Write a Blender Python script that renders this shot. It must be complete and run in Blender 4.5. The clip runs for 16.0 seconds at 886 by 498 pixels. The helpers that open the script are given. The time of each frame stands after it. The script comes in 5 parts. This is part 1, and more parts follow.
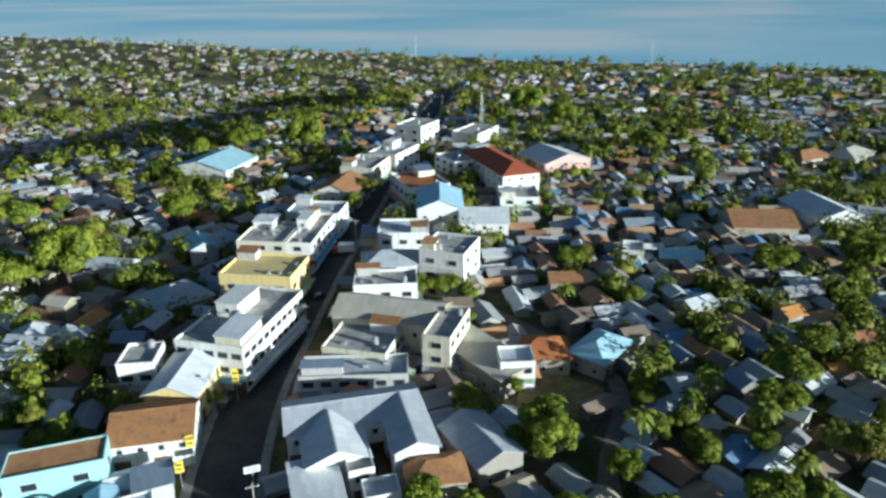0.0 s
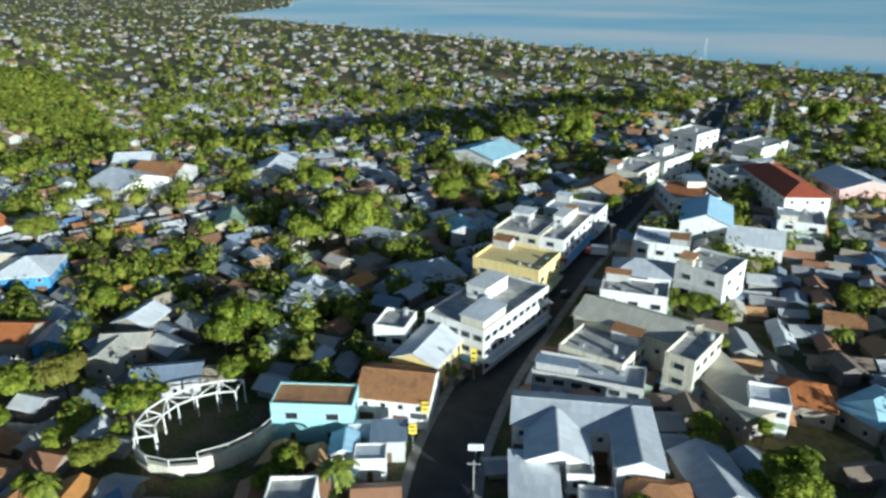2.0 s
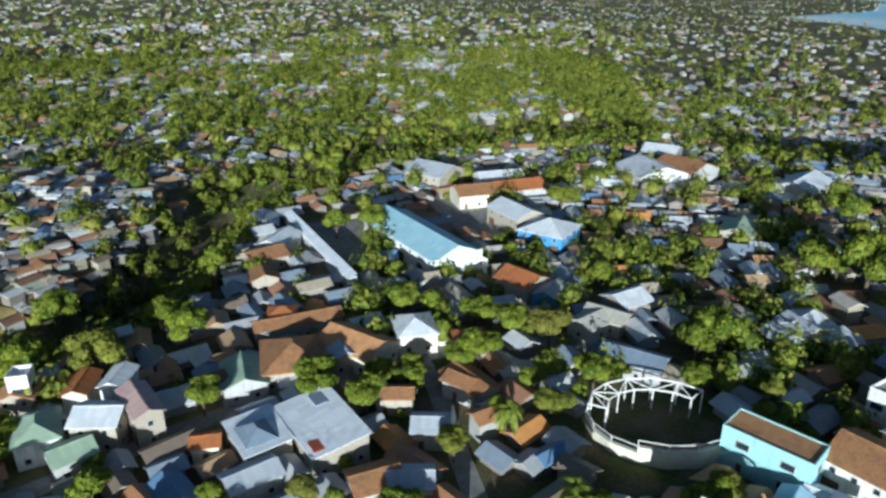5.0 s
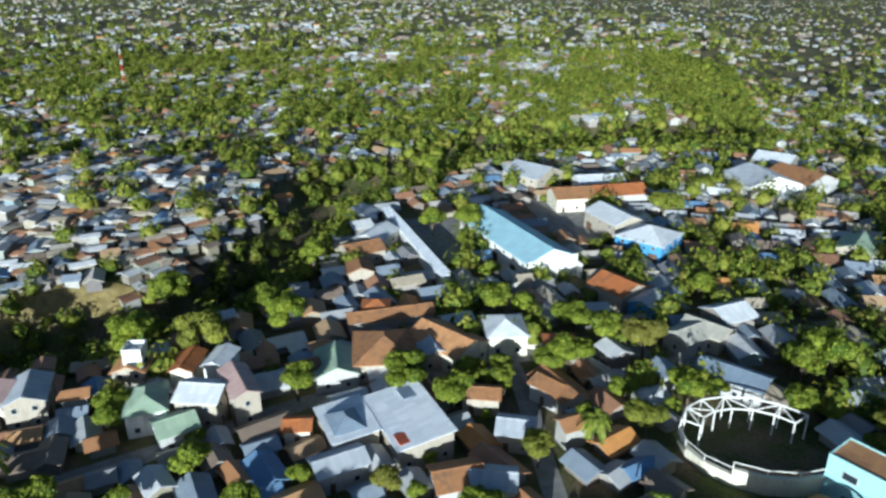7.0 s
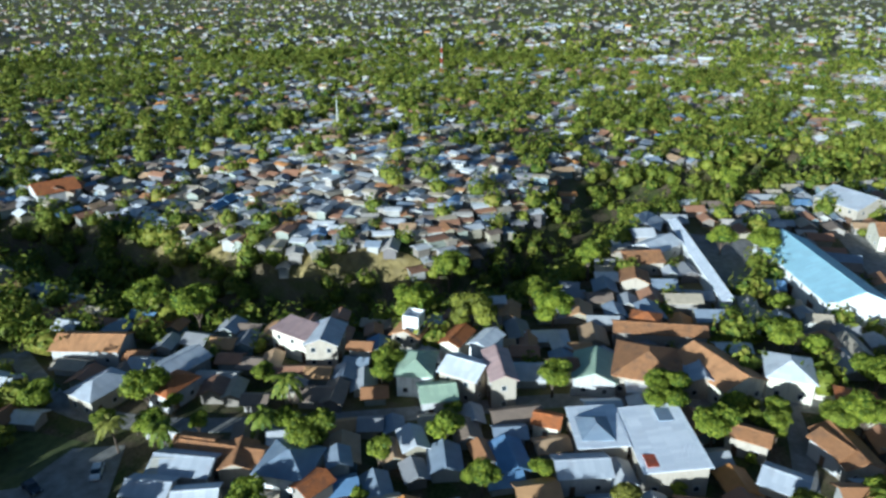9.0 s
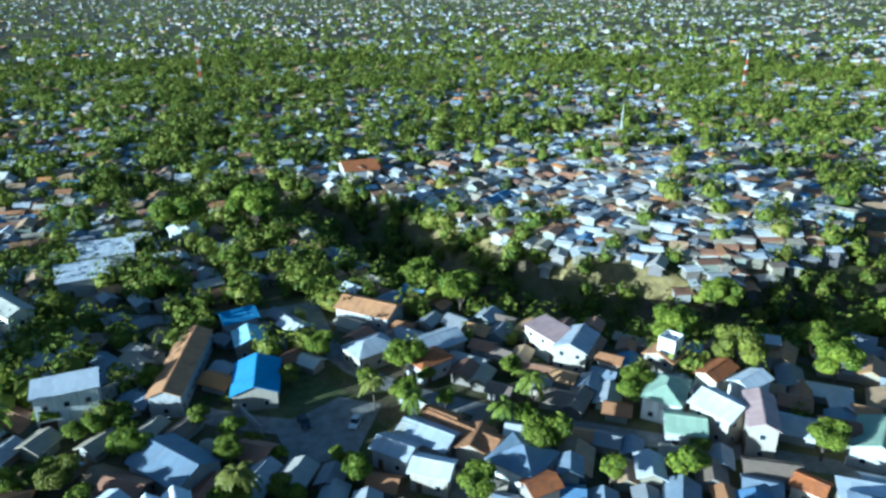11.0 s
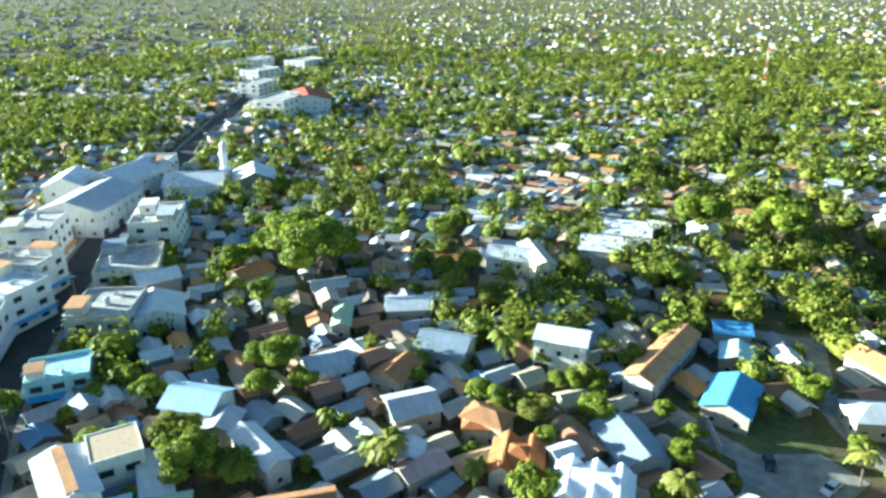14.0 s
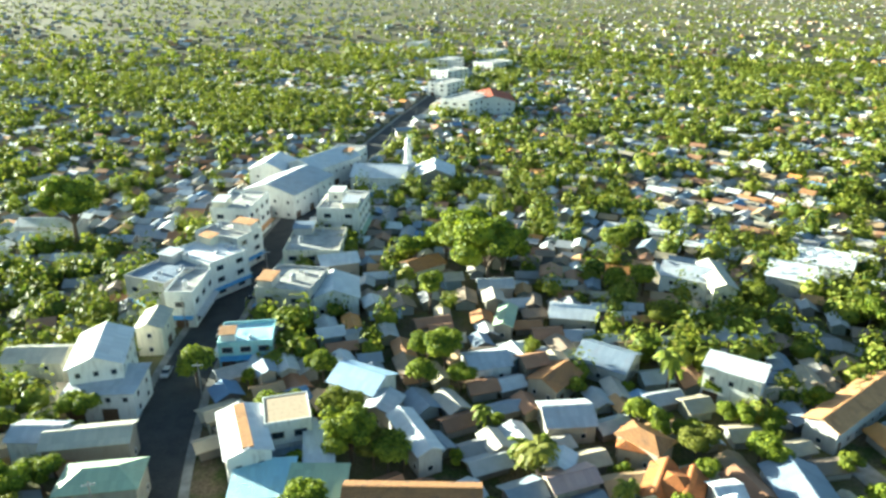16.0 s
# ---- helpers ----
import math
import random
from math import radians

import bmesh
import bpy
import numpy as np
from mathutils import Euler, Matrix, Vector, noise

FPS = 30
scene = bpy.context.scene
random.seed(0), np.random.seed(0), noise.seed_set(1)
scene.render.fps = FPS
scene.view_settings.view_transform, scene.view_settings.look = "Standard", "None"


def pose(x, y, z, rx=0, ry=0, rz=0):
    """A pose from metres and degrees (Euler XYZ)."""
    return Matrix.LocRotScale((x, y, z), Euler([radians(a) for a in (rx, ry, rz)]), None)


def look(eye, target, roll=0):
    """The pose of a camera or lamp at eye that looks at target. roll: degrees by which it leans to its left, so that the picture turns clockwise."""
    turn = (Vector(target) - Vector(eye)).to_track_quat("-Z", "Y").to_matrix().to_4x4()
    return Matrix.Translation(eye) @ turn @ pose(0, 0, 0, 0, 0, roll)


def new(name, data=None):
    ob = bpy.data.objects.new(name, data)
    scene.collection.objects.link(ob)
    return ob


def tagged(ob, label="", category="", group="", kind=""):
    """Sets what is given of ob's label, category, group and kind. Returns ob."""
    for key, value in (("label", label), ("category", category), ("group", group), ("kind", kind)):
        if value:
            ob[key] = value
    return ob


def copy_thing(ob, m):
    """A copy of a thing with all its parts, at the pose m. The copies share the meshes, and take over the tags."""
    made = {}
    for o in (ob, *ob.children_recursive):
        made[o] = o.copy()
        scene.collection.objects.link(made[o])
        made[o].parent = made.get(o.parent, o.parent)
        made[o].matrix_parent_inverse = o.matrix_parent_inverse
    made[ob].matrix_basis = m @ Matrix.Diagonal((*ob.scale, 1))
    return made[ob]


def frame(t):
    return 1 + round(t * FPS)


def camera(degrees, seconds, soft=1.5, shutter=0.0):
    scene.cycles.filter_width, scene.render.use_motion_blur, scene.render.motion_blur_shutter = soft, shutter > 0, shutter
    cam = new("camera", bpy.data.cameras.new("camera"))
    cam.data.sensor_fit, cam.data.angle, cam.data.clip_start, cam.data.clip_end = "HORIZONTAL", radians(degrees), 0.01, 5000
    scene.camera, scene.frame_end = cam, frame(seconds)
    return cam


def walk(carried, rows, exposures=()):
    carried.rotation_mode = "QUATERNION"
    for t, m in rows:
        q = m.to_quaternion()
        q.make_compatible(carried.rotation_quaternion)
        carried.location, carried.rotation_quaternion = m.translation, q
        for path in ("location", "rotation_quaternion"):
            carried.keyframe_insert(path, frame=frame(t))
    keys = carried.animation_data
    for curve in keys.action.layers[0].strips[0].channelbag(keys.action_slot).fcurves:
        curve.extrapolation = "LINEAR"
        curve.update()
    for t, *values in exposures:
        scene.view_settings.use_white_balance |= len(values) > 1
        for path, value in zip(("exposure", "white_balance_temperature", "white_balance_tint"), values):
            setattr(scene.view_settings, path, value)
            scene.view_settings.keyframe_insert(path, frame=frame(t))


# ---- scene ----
# Camera: hovers at one spot above the town and turns to its left.
cam = camera(65.0, 16.0, soft=2.8)
PATH = [
    (0.0, pose(0, 0, 80, 68.53, 0.36, 0.00)),
    (0.5, pose(0, 0, 80, 68.52, 0.18, 6.67)),
    (1.0, pose(0, 0, 80, 68.50, 0.04, 12.24)),
    (1.5, pose(0, 0, 80, 68.46, -0.02, 17.29)),
    (2.0, pose(0, 0, 80, 68.44, -0.04, 22.22)),
    (2.5, pose(0, 0, 80, 68.46, -0.00, 25.61)),
    (3.0, pose(0, 0, 80, 68.43, 0.03, 27.96)),
    (3.5, pose(0, 0, 80, 68.42, -0.06, 36.21)),
    (4.0, pose(0, 0, 80, 68.36, -0.04, 49.59)),
    (4.5, pose(0, 0, 80, 68.31, -0.24, 60.50)),
    (4.7, pose(0, 0, 80, 68.28, -0.24, 62.44)),
    (6.8, pose(0, 0, 80, 68.35, -0.14, 71.54)),
    (7.0, pose(0, 0, 80, 68.27, -0.02, 72.68)),
    (7.5, pose(0, 0, 80, 68.25, 0.05, 76.82)),
    (8.0, pose(0, 0, 80, 68.27, 0.06, 83.14)),
    (8.5, pose(0, 0, 80, 68.29, 0.06, 90.64)),
    (9.0, pose(0, 0, 80, 68.32, 0.13, 96.78)),
    (9.2, pose(0, 0, 80, 68.37, 0.20, 99.18)),
    (11.3, pose(0, 0, 80, 68.56, 0.11, 123.46)),
    (11.5, pose(0, 0, 80, 68.45, 0.25, 125.88)),
    (12.0, pose(0, 0, 80, 68.49, 0.22, 132.46)),
    (12.5, pose(0, 0, 80, 68.50, 0.21, 141.28)),
    (13.0, pose(0, 0, 80, 68.52, 0.08, 151.79)),
    (13.5, pose(0, 0, 80, 68.53, -0.05, 159.56)),
    (14.0, pose(0, 0, 80, 68.56, -0.12, 163.17)),
    (14.5, pose(0, 0, 80, 68.63, -0.13, 166.34)),
    (15.0, pose(0, 0, 80, 68.68, -0.12, 169.82)),
    (15.5, pose(0, 0, 80, 68.73, -0.15, 174.21)),
    (16.0, pose(0, 0, 80, 68.76, -0.22, 178.13))
]
EXPOSURES = [
    (0.0, 0.84, 4800, 3), (3.0, 0.78, 4800, 4), (4.5, 0.62, 4700, 6), (7.5, 0.86, 4700, 6), (9.0, 0.88, 4500, 5), (11.5, 1.5, 4000, -4),
    (12.5, 1.98, 4050, -5), (13.5, 2.45, 4550, -5), (16.0, 2.75, 5450, -6),
]
walk(cam, PATH, EXPOSURES)

# ---- light: low morning sun and a clear sky ----
SUN_TURN, SUN_HEIGHT = 119.0, 9.5  # clockwise from +y, above the horizon
world = bpy.data.worlds.new("sky")
scene.world = world
world.use_nodes = True
wn = world.node_tree.nodes
sky = wn.new("ShaderNodeTexSky")
sky.sky_type, sky.sun_disc = "NISHITA", False
sky.sun_elevation, sky.sun_rotation = radians(SUN_HEIGHT), radians(SUN_TURN)
wn["Background"].inputs["Strength"].default_value = 0.04
world.node_tree.links.new(sky.outputs[0], wn["Background"].inputs["Color"])
sun = new("sun", bpy.data.lights.new("sun", "SUN"))
sun.data.energy, sun.data.angle, sun.data.color = 5.0, radians(0.6), (1.0, 0.88, 0.66)
sdir = Vector((math.sin(radians(SUN_TURN)) * math.cos(radians(SUN_HEIGHT)),
               math.cos(radians(SUN_TURN)) * math.cos(radians(SUN_HEIGHT)), math.sin(radians(SUN_HEIGHT))))
sun.matrix_world = look(sdir * 300, (0, 0, 0))


# ---- materials ----
class Nodes:
    """A small hand for building node materials."""

    def __init__(self, name):
        self.mat = bpy.data.materials.new(name)
        self.mat.use_nodes = True
        self.tree = self.mat.node_tree
        self.bsdf = self.tree.nodes["Principled BSDF"]

    def add(self, kind, **sets):
        n = self.tree.nodes.new("ShaderNode" + kind)
        for k, v in sets.items():
            n.inputs[k].default_value = v
        return n

    def link(self, a, b):
        self.tree.links.new(a, b)

    def coords(self, which="Object"):
        return self.add("TexCoord").outputs[which]

    def noise(self, scale, detail=4.0, vec=None, rough=0.55):
        n = self.add("TexNoise", Scale=scale, Detail=detail, Roughness=rough)
        self.link(vec if vec is not None else self.coords(), n.inputs["Vector"])
        return n.outputs["Fac"]

    def ramp(self, fac, stops, hard=False):
        n = self.add("ValToRGB")
        n.color_ramp.interpolation = "CONSTANT" if hard else "LINEAR"
        e = n.color_ramp.elements
        while len(e) < len(stops):
            e.new(0.5)
        for el, (p, c) in zip(e, stops):
            el.position, el.color = p, (*c, 1)
        self.link(fac, n.inputs["Fac"])
        return n.outputs["Color"]

    def mix(self, fac, a, b, mode="MIX"):
        n = self.tree.nodes.new("ShaderNodeMix")
        n.data_type, n.blend_type = "RGBA", mode
        for v, i in ((fac, 0), (a, 6), (b, 7)):
            if isinstance(v, (int, float)):
                n.inputs[i].default_value = v
            elif isinstance(v, tuple):
                n.inputs[i].default_value = (*v, 1)
            else:
                self.link(v, n.inputs[i])
        return n.outputs[2]

    def bump(self, height, strength, distance):
        n = self.add("Bump", Strength=strength, Distance=distance)
        self.link(height, n.inputs["Height"])
        self.link(n.outputs["Normal"], self.bsdf.inputs["Normal"])

    def done(self, color, rough=0.8, metal=0.0, spec=0.4):
        if isinstance(color, tuple):
            self.bsdf.inputs["Base Color"].default_value = (*color, 1)
        else:
            self.link(color, self.bsdf.inputs["Base Color"])
        self.bsdf.inputs["Roughness"].default_value = rough
        self.bsdf.inputs["Metallic"].default_value = metal
        self.bsdf.inputs["Specular IOR Level"].default_value = spec
        return self.mat


def paint(name, color, dirt=(0.22, 0.19, 0.15), amount=0.55, rough=0.85):
    """Weathered plaster or painted concrete."""
    n = Nodes(name)
    co = n.coords()
    m = n.add("Mapping")
    m.inputs["Scale"].default_value = (1.2, 1.2, 0.25)
    n.link(co, m.inputs["Vector"])
    streak = n.ramp(n.noise(1.3, 6, m.outputs[0]), [(0.5, (0, 0, 0)), (0.78, (1, 1, 1))])
    stain = n.mix(amount, (0, 0, 0), streak)
    grain = n.noise(9, 4, co)
    c = n.mix(stain, color, dirt)
    c = n.mix(0.18, c, n.ramp(grain, [(0.3, (0.35, 0.35, 0.35)), (0.7, (1, 1, 1))]), "MULTIPLY")
    n.bump(grain, 0.3, 0.02)
    return n.done(c, rough)


def sheet_roof(name, stops, rust=0.5, metal=0.0, rough=0.6):
    """Corrugated sheet: waves along the fall, rust patches, each roof its own tint from the stops."""
    n = Nodes(name)
    co = n.coords()
    w = n.add("TexWave", Scale=2.6, Distortion=0.0)
    w.bands_direction = "X"
    n.link(co, w.inputs["Vector"])
    base = n.ramp(n.add("ObjectInfo").outputs["Random"], stops, hard=True)
    big = n.noise(0.35, 6, co)
    sheets = n.add("TexBrick", Scale=1.0)
    sheets.inputs["Color1"].default_value = (1, 1, 1, 1)
    sheets.inputs["Color2"].default_value = (0.72, 0.74, 0.78, 1)
    sheets.inputs["Mortar"].default_value = (0.5, 0.5, 0.5, 1)
    sheets.inputs["Mortar Size"].default_value = 0.015
    sheets.inputs["Brick Width"].default_value = 0.9
    sheets.inputs["Row Height"].default_value = 2.4
    n.link(co, sheets.inputs["Vector"])
    c = n.mix(0.6, base, sheets.outputs["Color"], "MULTIPLY")
    patch = n.ramp(big, [(0.52, (0, 0, 0)), (0.68, (1, 1, 1))])
    c = n.mix(n.mix(rust, (0, 0, 0), patch), c, n.ramp(n.noise(3, 5, co), [(0.3, (0.10, 0.035, 0.015)), (0.7, (0.27, 0.12, 0.055))]))
    n.bump(w.outputs["Fac"], 0.5, 0.03)
    return n.done(c, rough, metal)


def tile_roof(name, stops):
    """Clay or concrete tiles in courses."""
    n = Nodes(name)
    co = n.coords()
    b = n.add("TexBrick", Scale=1.0)
    b.inputs["Color1"].default_value = (1, 1, 1, 1)
    b.inputs["Color2"].default_value = (0.6, 0.6, 0.62, 1)
    b.inputs["Mortar"].default_value = (0.25, 0.22, 0.2, 1)
    b.inputs["Mortar Size"].default_value = 0.03
    b.inputs["Brick Width"].default_value = 0.3
    b.inputs["Row Height"].default_value = 0.32
    n.link(co, b.inputs["Vector"])
    base = n.ramp(n.add("ObjectInfo").outputs["Random"], stops, hard=True)
    c = n.mix(0.8, base, b.outputs["Color"], "MULTIPLY")
    c = n.mix(n.ramp(n.noise(0.6, 6, co), [(0.5, (0, 0, 0)), (0.75, (0.7, 0.7, 0.7))]), c, (0.09, 0.07, 0.055))
    n.bump(b.outputs["Fac"], 0.4, 0.03)
    return n.done(c, 0.8)


def leaves(name, lo, hi, dry=(0.28, 0.22, 0.05), island=False):
    n = Nodes(name)
    rnd = n.add("ObjectInfo").outputs["Random"]
    isl = n.add("NewGeometry").outputs["Random Per Island"]
    c = n.mix(isl, lo, hi)
    c = n.mix(n.ramp(isl if island else rnd, [(0.0, (0, 0, 0)), (0.8, (0.12, 0.12, 0.12)), (1.0, (0.65, 0.65, 0.65))]), c, dry)
    c = n.mix(0.7, c, n.ramp(n.noise(1.2, 3), [(0.3, (0.45, 0.5, 0.5)), (0.7, (1, 1, 1))]), "MULTIPLY")
    n.done(c, 0.6, 0, 0.25)
    t = n.add("BsdfTranslucent")
    n.link(c, t.inputs["Color"])
    mx = n.add("MixShader", Fac=0.34)
    n.link(n.bsdf.outputs[0], mx.inputs[1])
    n.link(t.outputs[0], mx.inputs[2])
    n.link(mx.outputs[0], n.tree.nodes["Material Output"].inputs["Surface"])
    return n.mat


def plain(name, color, rough=0.6, metal=0.0, vary=0.25, scale=3.0):
    n = Nodes(name)
    c = n.mix(vary, color, n.ramp(n.noise(scale, 5), [(0.35, (0.05, 0.05, 0.05)), (0.65, tuple(min(1, v * 1.25) for v in color))]))
    return n.done(c, rough, metal)


def ground_material():
    n = Nodes("soil_and_grass")
    co = n.coords()
    big, mid, fine = n.noise(0.02, 6, co), n.noise(0.14, 6, co), n.noise(1.6, 6, co)
    soil = n.ramp(fine, [(0.3, (0.075, 0.055, 0.035)), (0.7, (0.19, 0.145, 0.095))])
    grass = n.ramp(fine, [(0.3, (0.022, 0.04, 0.010)), (0.7, (0.10, 0.115, 0.03))])
    c = n.mix(n.ramp(mid, [(0.42, (0, 0, 0)), (0.6, (1, 1, 1))]), grass, soil)
    c = n.mix(n.ramp(big, [(0.45, (0, 0, 0)), (0.7, (0.55, 0.55, 0.55))]), c, (0.28, 0.235, 0.10))
    n.bump(mid, 0.6, 0.6)
    return n.done(c, 0.95, 0, 0.2)


def asphalt_material():
    n = Nodes("asphalt")
    co = n.coords()
    c = n.ramp(n.noise(0.25, 6, co), [(0.3, (0.026, 0.027, 0.03)), (0.7, (0.055, 0.054, 0.052))])
    c = n.mix(n.ramp(n.noise(2.2, 6, co), [(0.5, (0, 0, 0)), (0.8, (0.5, 0.5, 0.5))]), c, (0.11, 0.10, 0.085))
    n.bump(n.noise(30, 3, co), 0.3, 0.01)
    return n.done(c, 0.85)


def concrete_material(name, lo, hi):
    n = Nodes(name)
    co = n.coords()
    c = n.ramp(n.noise(0.5, 7, co), [(0.3, lo), (0.7, hi)])
    c = n.mix(n.ramp(n.noise(0.12, 4, co), [(0.5, (0, 0, 0)), (0.75, (0.6, 0.6, 0.6))]), c, (0.10, 0.09, 0.075))
    n.bump(n.noise(14, 4, co), 0.3, 0.02)
    return n.done(c, 0.9)


def sea_material():
    n = Nodes("sea_water")
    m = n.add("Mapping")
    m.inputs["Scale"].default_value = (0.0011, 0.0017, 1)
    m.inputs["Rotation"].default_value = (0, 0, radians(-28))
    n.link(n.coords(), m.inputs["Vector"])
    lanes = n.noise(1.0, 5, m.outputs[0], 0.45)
    # base colour carries the sky's bright reflection, pale blue to near-white along the lanes
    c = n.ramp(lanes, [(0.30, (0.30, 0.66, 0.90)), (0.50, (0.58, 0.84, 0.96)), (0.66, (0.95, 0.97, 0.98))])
    n.bump(n.noise(0.25, 5), 0.1, 0.2)
    return n.done(c, 0.28, 0, 0.6)


def island_palette(name, stops, rough=0.6):
    n = Nodes(name)
    c = n.ramp(n.add("NewGeometry").outputs["Random Per Island"], stops, hard=True)
    c = n.mix(0.35, c, n.ramp(n.noise(0.6, 5), [(0.3, (0.4, 0.4, 0.4)), (0.7, (1, 1, 1))]), "MULTIPLY")
    return n.done(c, rough)


def object_palette(name, stops, rough=0.85):
    n = Nodes(name)
    co = n.coords()
    c = n.ramp(n.add("ObjectInfo").outputs["Random"], stops, hard=True)
    c = n.mix(n.ramp(n.noise(0.9, 6, co), [(0.5, (0, 0, 0)), (0.8, (0.7, 0.7, 0.7))]), c, (0.16, 0.13, 0.10))
    n.bump(n.noise(10, 3, co), 0.25, 0.02)
    return n.done(c, rough)


TIN = [(0.0, (0.31, 0.30, 0.30)), (0.12, (0.44, 0.44, 0.44)), (0.25, (0.25, 0.19, 0.14)), (0.38, (0.60, 0.60, 0.60)), (0.50, (0.28, 0.32, 0.38)),
       (0.60, (0.17, 0.27, 0.43)), (0.635, (0.38, 0.20, 0.11)), (0.76, (0.46, 0.39, 0.28)), (0.88, (0.52, 0.47, 0.40)), (0.94, (0.74, 0.74, 0.73))]
CLAY = [(0.0, (0.40, 0.20, 0.085)), (0.25, (0.52, 0.30, 0.13)), (0.45, (0.24, 0.13, 0.075)), (0.60, (0.46, 0.31, 0.17)), (0.88, (0.62, 0.29, 0.08))]
WALLS = [(0.0, (0.33, 0.30, 0.26)), (0.2, (0.42, 0.41, 0.37)), (0.4, (0.24, 0.21, 0.17)), (0.55, (0.36, 0.32, 0.23)),
         (0.7, (0.24, 0.30, 0.32)), (0.78, (0.19, 0.17, 0.16)), (0.9, (0.31, 0.33, 0.27))]
ROOF_TIN = sheet_roof("corrugated_sheet", TIN, 0.45)
ROOF_CLAY = tile_roof("clay_tiles", CLAY)
WALL_MIX = object_palette("painted_plaster", WALLS)
GROUND, ASPHALT = ground_material(), asphalt_material()
PAVING = concrete_material("worn_concrete", (0.20, 0.19, 0.17), (0.36, 0.34, 0.31))
SLAB = concrete_material("roof_slab", (0.26, 0.25, 0.23), (0.58, 0.56, 0.52))
DIRT = concrete_material("packed_dirt", (0.17, 0.14, 0.10), (0.30, 0.25, 0.19))
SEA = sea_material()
LEAF = leaves("broad_leaves", (0.060, 0.120, 0.008), (0.42, 0.46, 0.032))
LEAF_FAR = leaves("far_leaves", (0.065, 0.115, 0.010), (0.40, 0.42, 0.038), island=True)
PALM = leaves("palm_leaves", (0.09, 0.15, 0.014), (0.36, 0.39, 0.04))
BARK = plain("bark", (0.12, 0.085, 0.055), 0.95, vary=0.4)
GLASS = plain("window_glass", (0.025, 0.035, 0.045), 0.12, vary=0.1)
FRAME = plain("window_frame", (0.55, 0.53, 0.5), 0.6)
TIMBER = plain("door_timber", (0.13, 0.075, 0.04), 0.7)
STEEL = plain("galvanised_steel", (0.55, 0.56, 0.58), 0.4, 0.6, 0.2)
MAT = {
    "white": paint("white_plaster", (0.80, 0.79, 0.75)),
    "cream": paint("cream_plaster", (0.74, 0.69, 0.54)),
    "grey": paint("grey_render", (0.48, 0.47, 0.45)),
    "yellow": paint("yellow_plaster", (0.78, 0.62, 0.26)),
    "teal": paint("teal_painted_wall", (0.38, 0.62, 0.64), amount=0.35),
    "pink": paint("pink_plaster", (0.66, 0.42, 0.38)),
    "blue": paint("blue_painted_wall", (0.10, 0.30, 0.60), amount=0.3),
    "tin": sheet_roof("grey_sheet_roof", [(0, (0.50, 0.52, 0.55))], 0.2),
    "light": sheet_roof("pale_sheet_roof", [(0, (0.72, 0.73, 0.74))], 0.1),
    "blue_tin": sheet_roof("blue_sheet_roof", [(0, (0.12, 0.32, 0.58))], 0.08),
    "sky": sheet_roof("pale_blue_sheet_roof", [(0, (0.34, 0.48, 0.66))], 0.1),
    "aqua": sheet_roof("aqua_sheet_roof", [(0, (0.44, 0.66, 0.74))], 0.08),
    "rust": sheet_roof("rusted_sheet_roof", [(0, (0.56, 0.29, 0.12))], 0.5, rough=0.7),
    "green": sheet_roof("green_sheet_roof", [(0, (0.42, 0.52, 0.36))], 0.15),
    "beige": sheet_roof("beige_sheet_roof", [(0, (0.52, 0.49, 0.40))], 0.12),
    "clay": tile_roof("brown_clay_tiles", [(0, (0.50, 0.25, 0.10))]),
    "orange": tile_roof("orange_clay_tiles", [(0, (0.62, 0.22, 0.06))]),
    "red": tile_roof("red_clay_tiles", [(0, (0.52, 0.12, 0.05))]),
    "slate": sheet_roof("blue_grey_sheet_roof", [(0, (0.24, 0.29, 0.36))], 0.15),
    "tanroof": paint("tan_roof_screed", (0.56, 0.42, 0.28)),
    "tan": paint("tan_render", (0.42, 0.37, 0.29)),
    "dun": paint("dun_render", (0.30, 0.27, 0.23)),
    "pinkroof": sheet_roof("faded_pink_sheet_roof", [(0, (0.55, 0.38, 0.34))], 0.2),
    "white_tin": sheet_roof("white_sheet_roof", [(0, (0.90, 0.91, 0.93))], 0.04),
    "stripe": sheet_roof("blue_and_white_sheet_roof", [(0, (0.45, 0.66, 0.80))], 0.05),
    "slab": SLAB,
}


# ---- mesh helpers ----
def mesh_of(bm, mats, smooth=False):
    me = bpy.data.meshes.new("mesh")
    bmesh.ops.recalc_face_normals(bm, faces=bm.faces)
    bm.to_mesh(me)
    bm.free()
    for m in mats if isinstance(mats, (tuple, list)) else (mats,):
        me.materials.append(m)
    if smooth:
        me.polygons.foreach_set("use_smooth", [True] * len(me.polygons))
    return me


def part(name, bm, mat, parent=None, label="", smooth=False):
    """Links bm as one mesh object, under parent if there is one."""
    ob = new(name, bm if isinstance(bm, bpy.types.Mesh) else mesh_of(bm, mat, smooth))
    if parent is not None:
        ob.parent = parent
    return tagged(ob, label)


def box(bm, x0, y0, z0, x1, y1, z1, slot=0):
    v = [bm.verts.new((x, y, z)) for z in (z0, z1) for x, y in ((x0, y0), (x1, y0), (x1, y1), (x0, y1))]
    for f in ((3, 2, 1, 0), (4, 5, 6, 7), (0, 1, 5, 4), (1, 2, 6, 5), (2, 3, 7, 6), (3, 0, 4, 7)):
        bm.faces.new([v[i] for i in f]).material_index = slot


def boxes(*dims):
    bm = bmesh.new()
    for d in dims:
        box(bm, *d)
    return bm


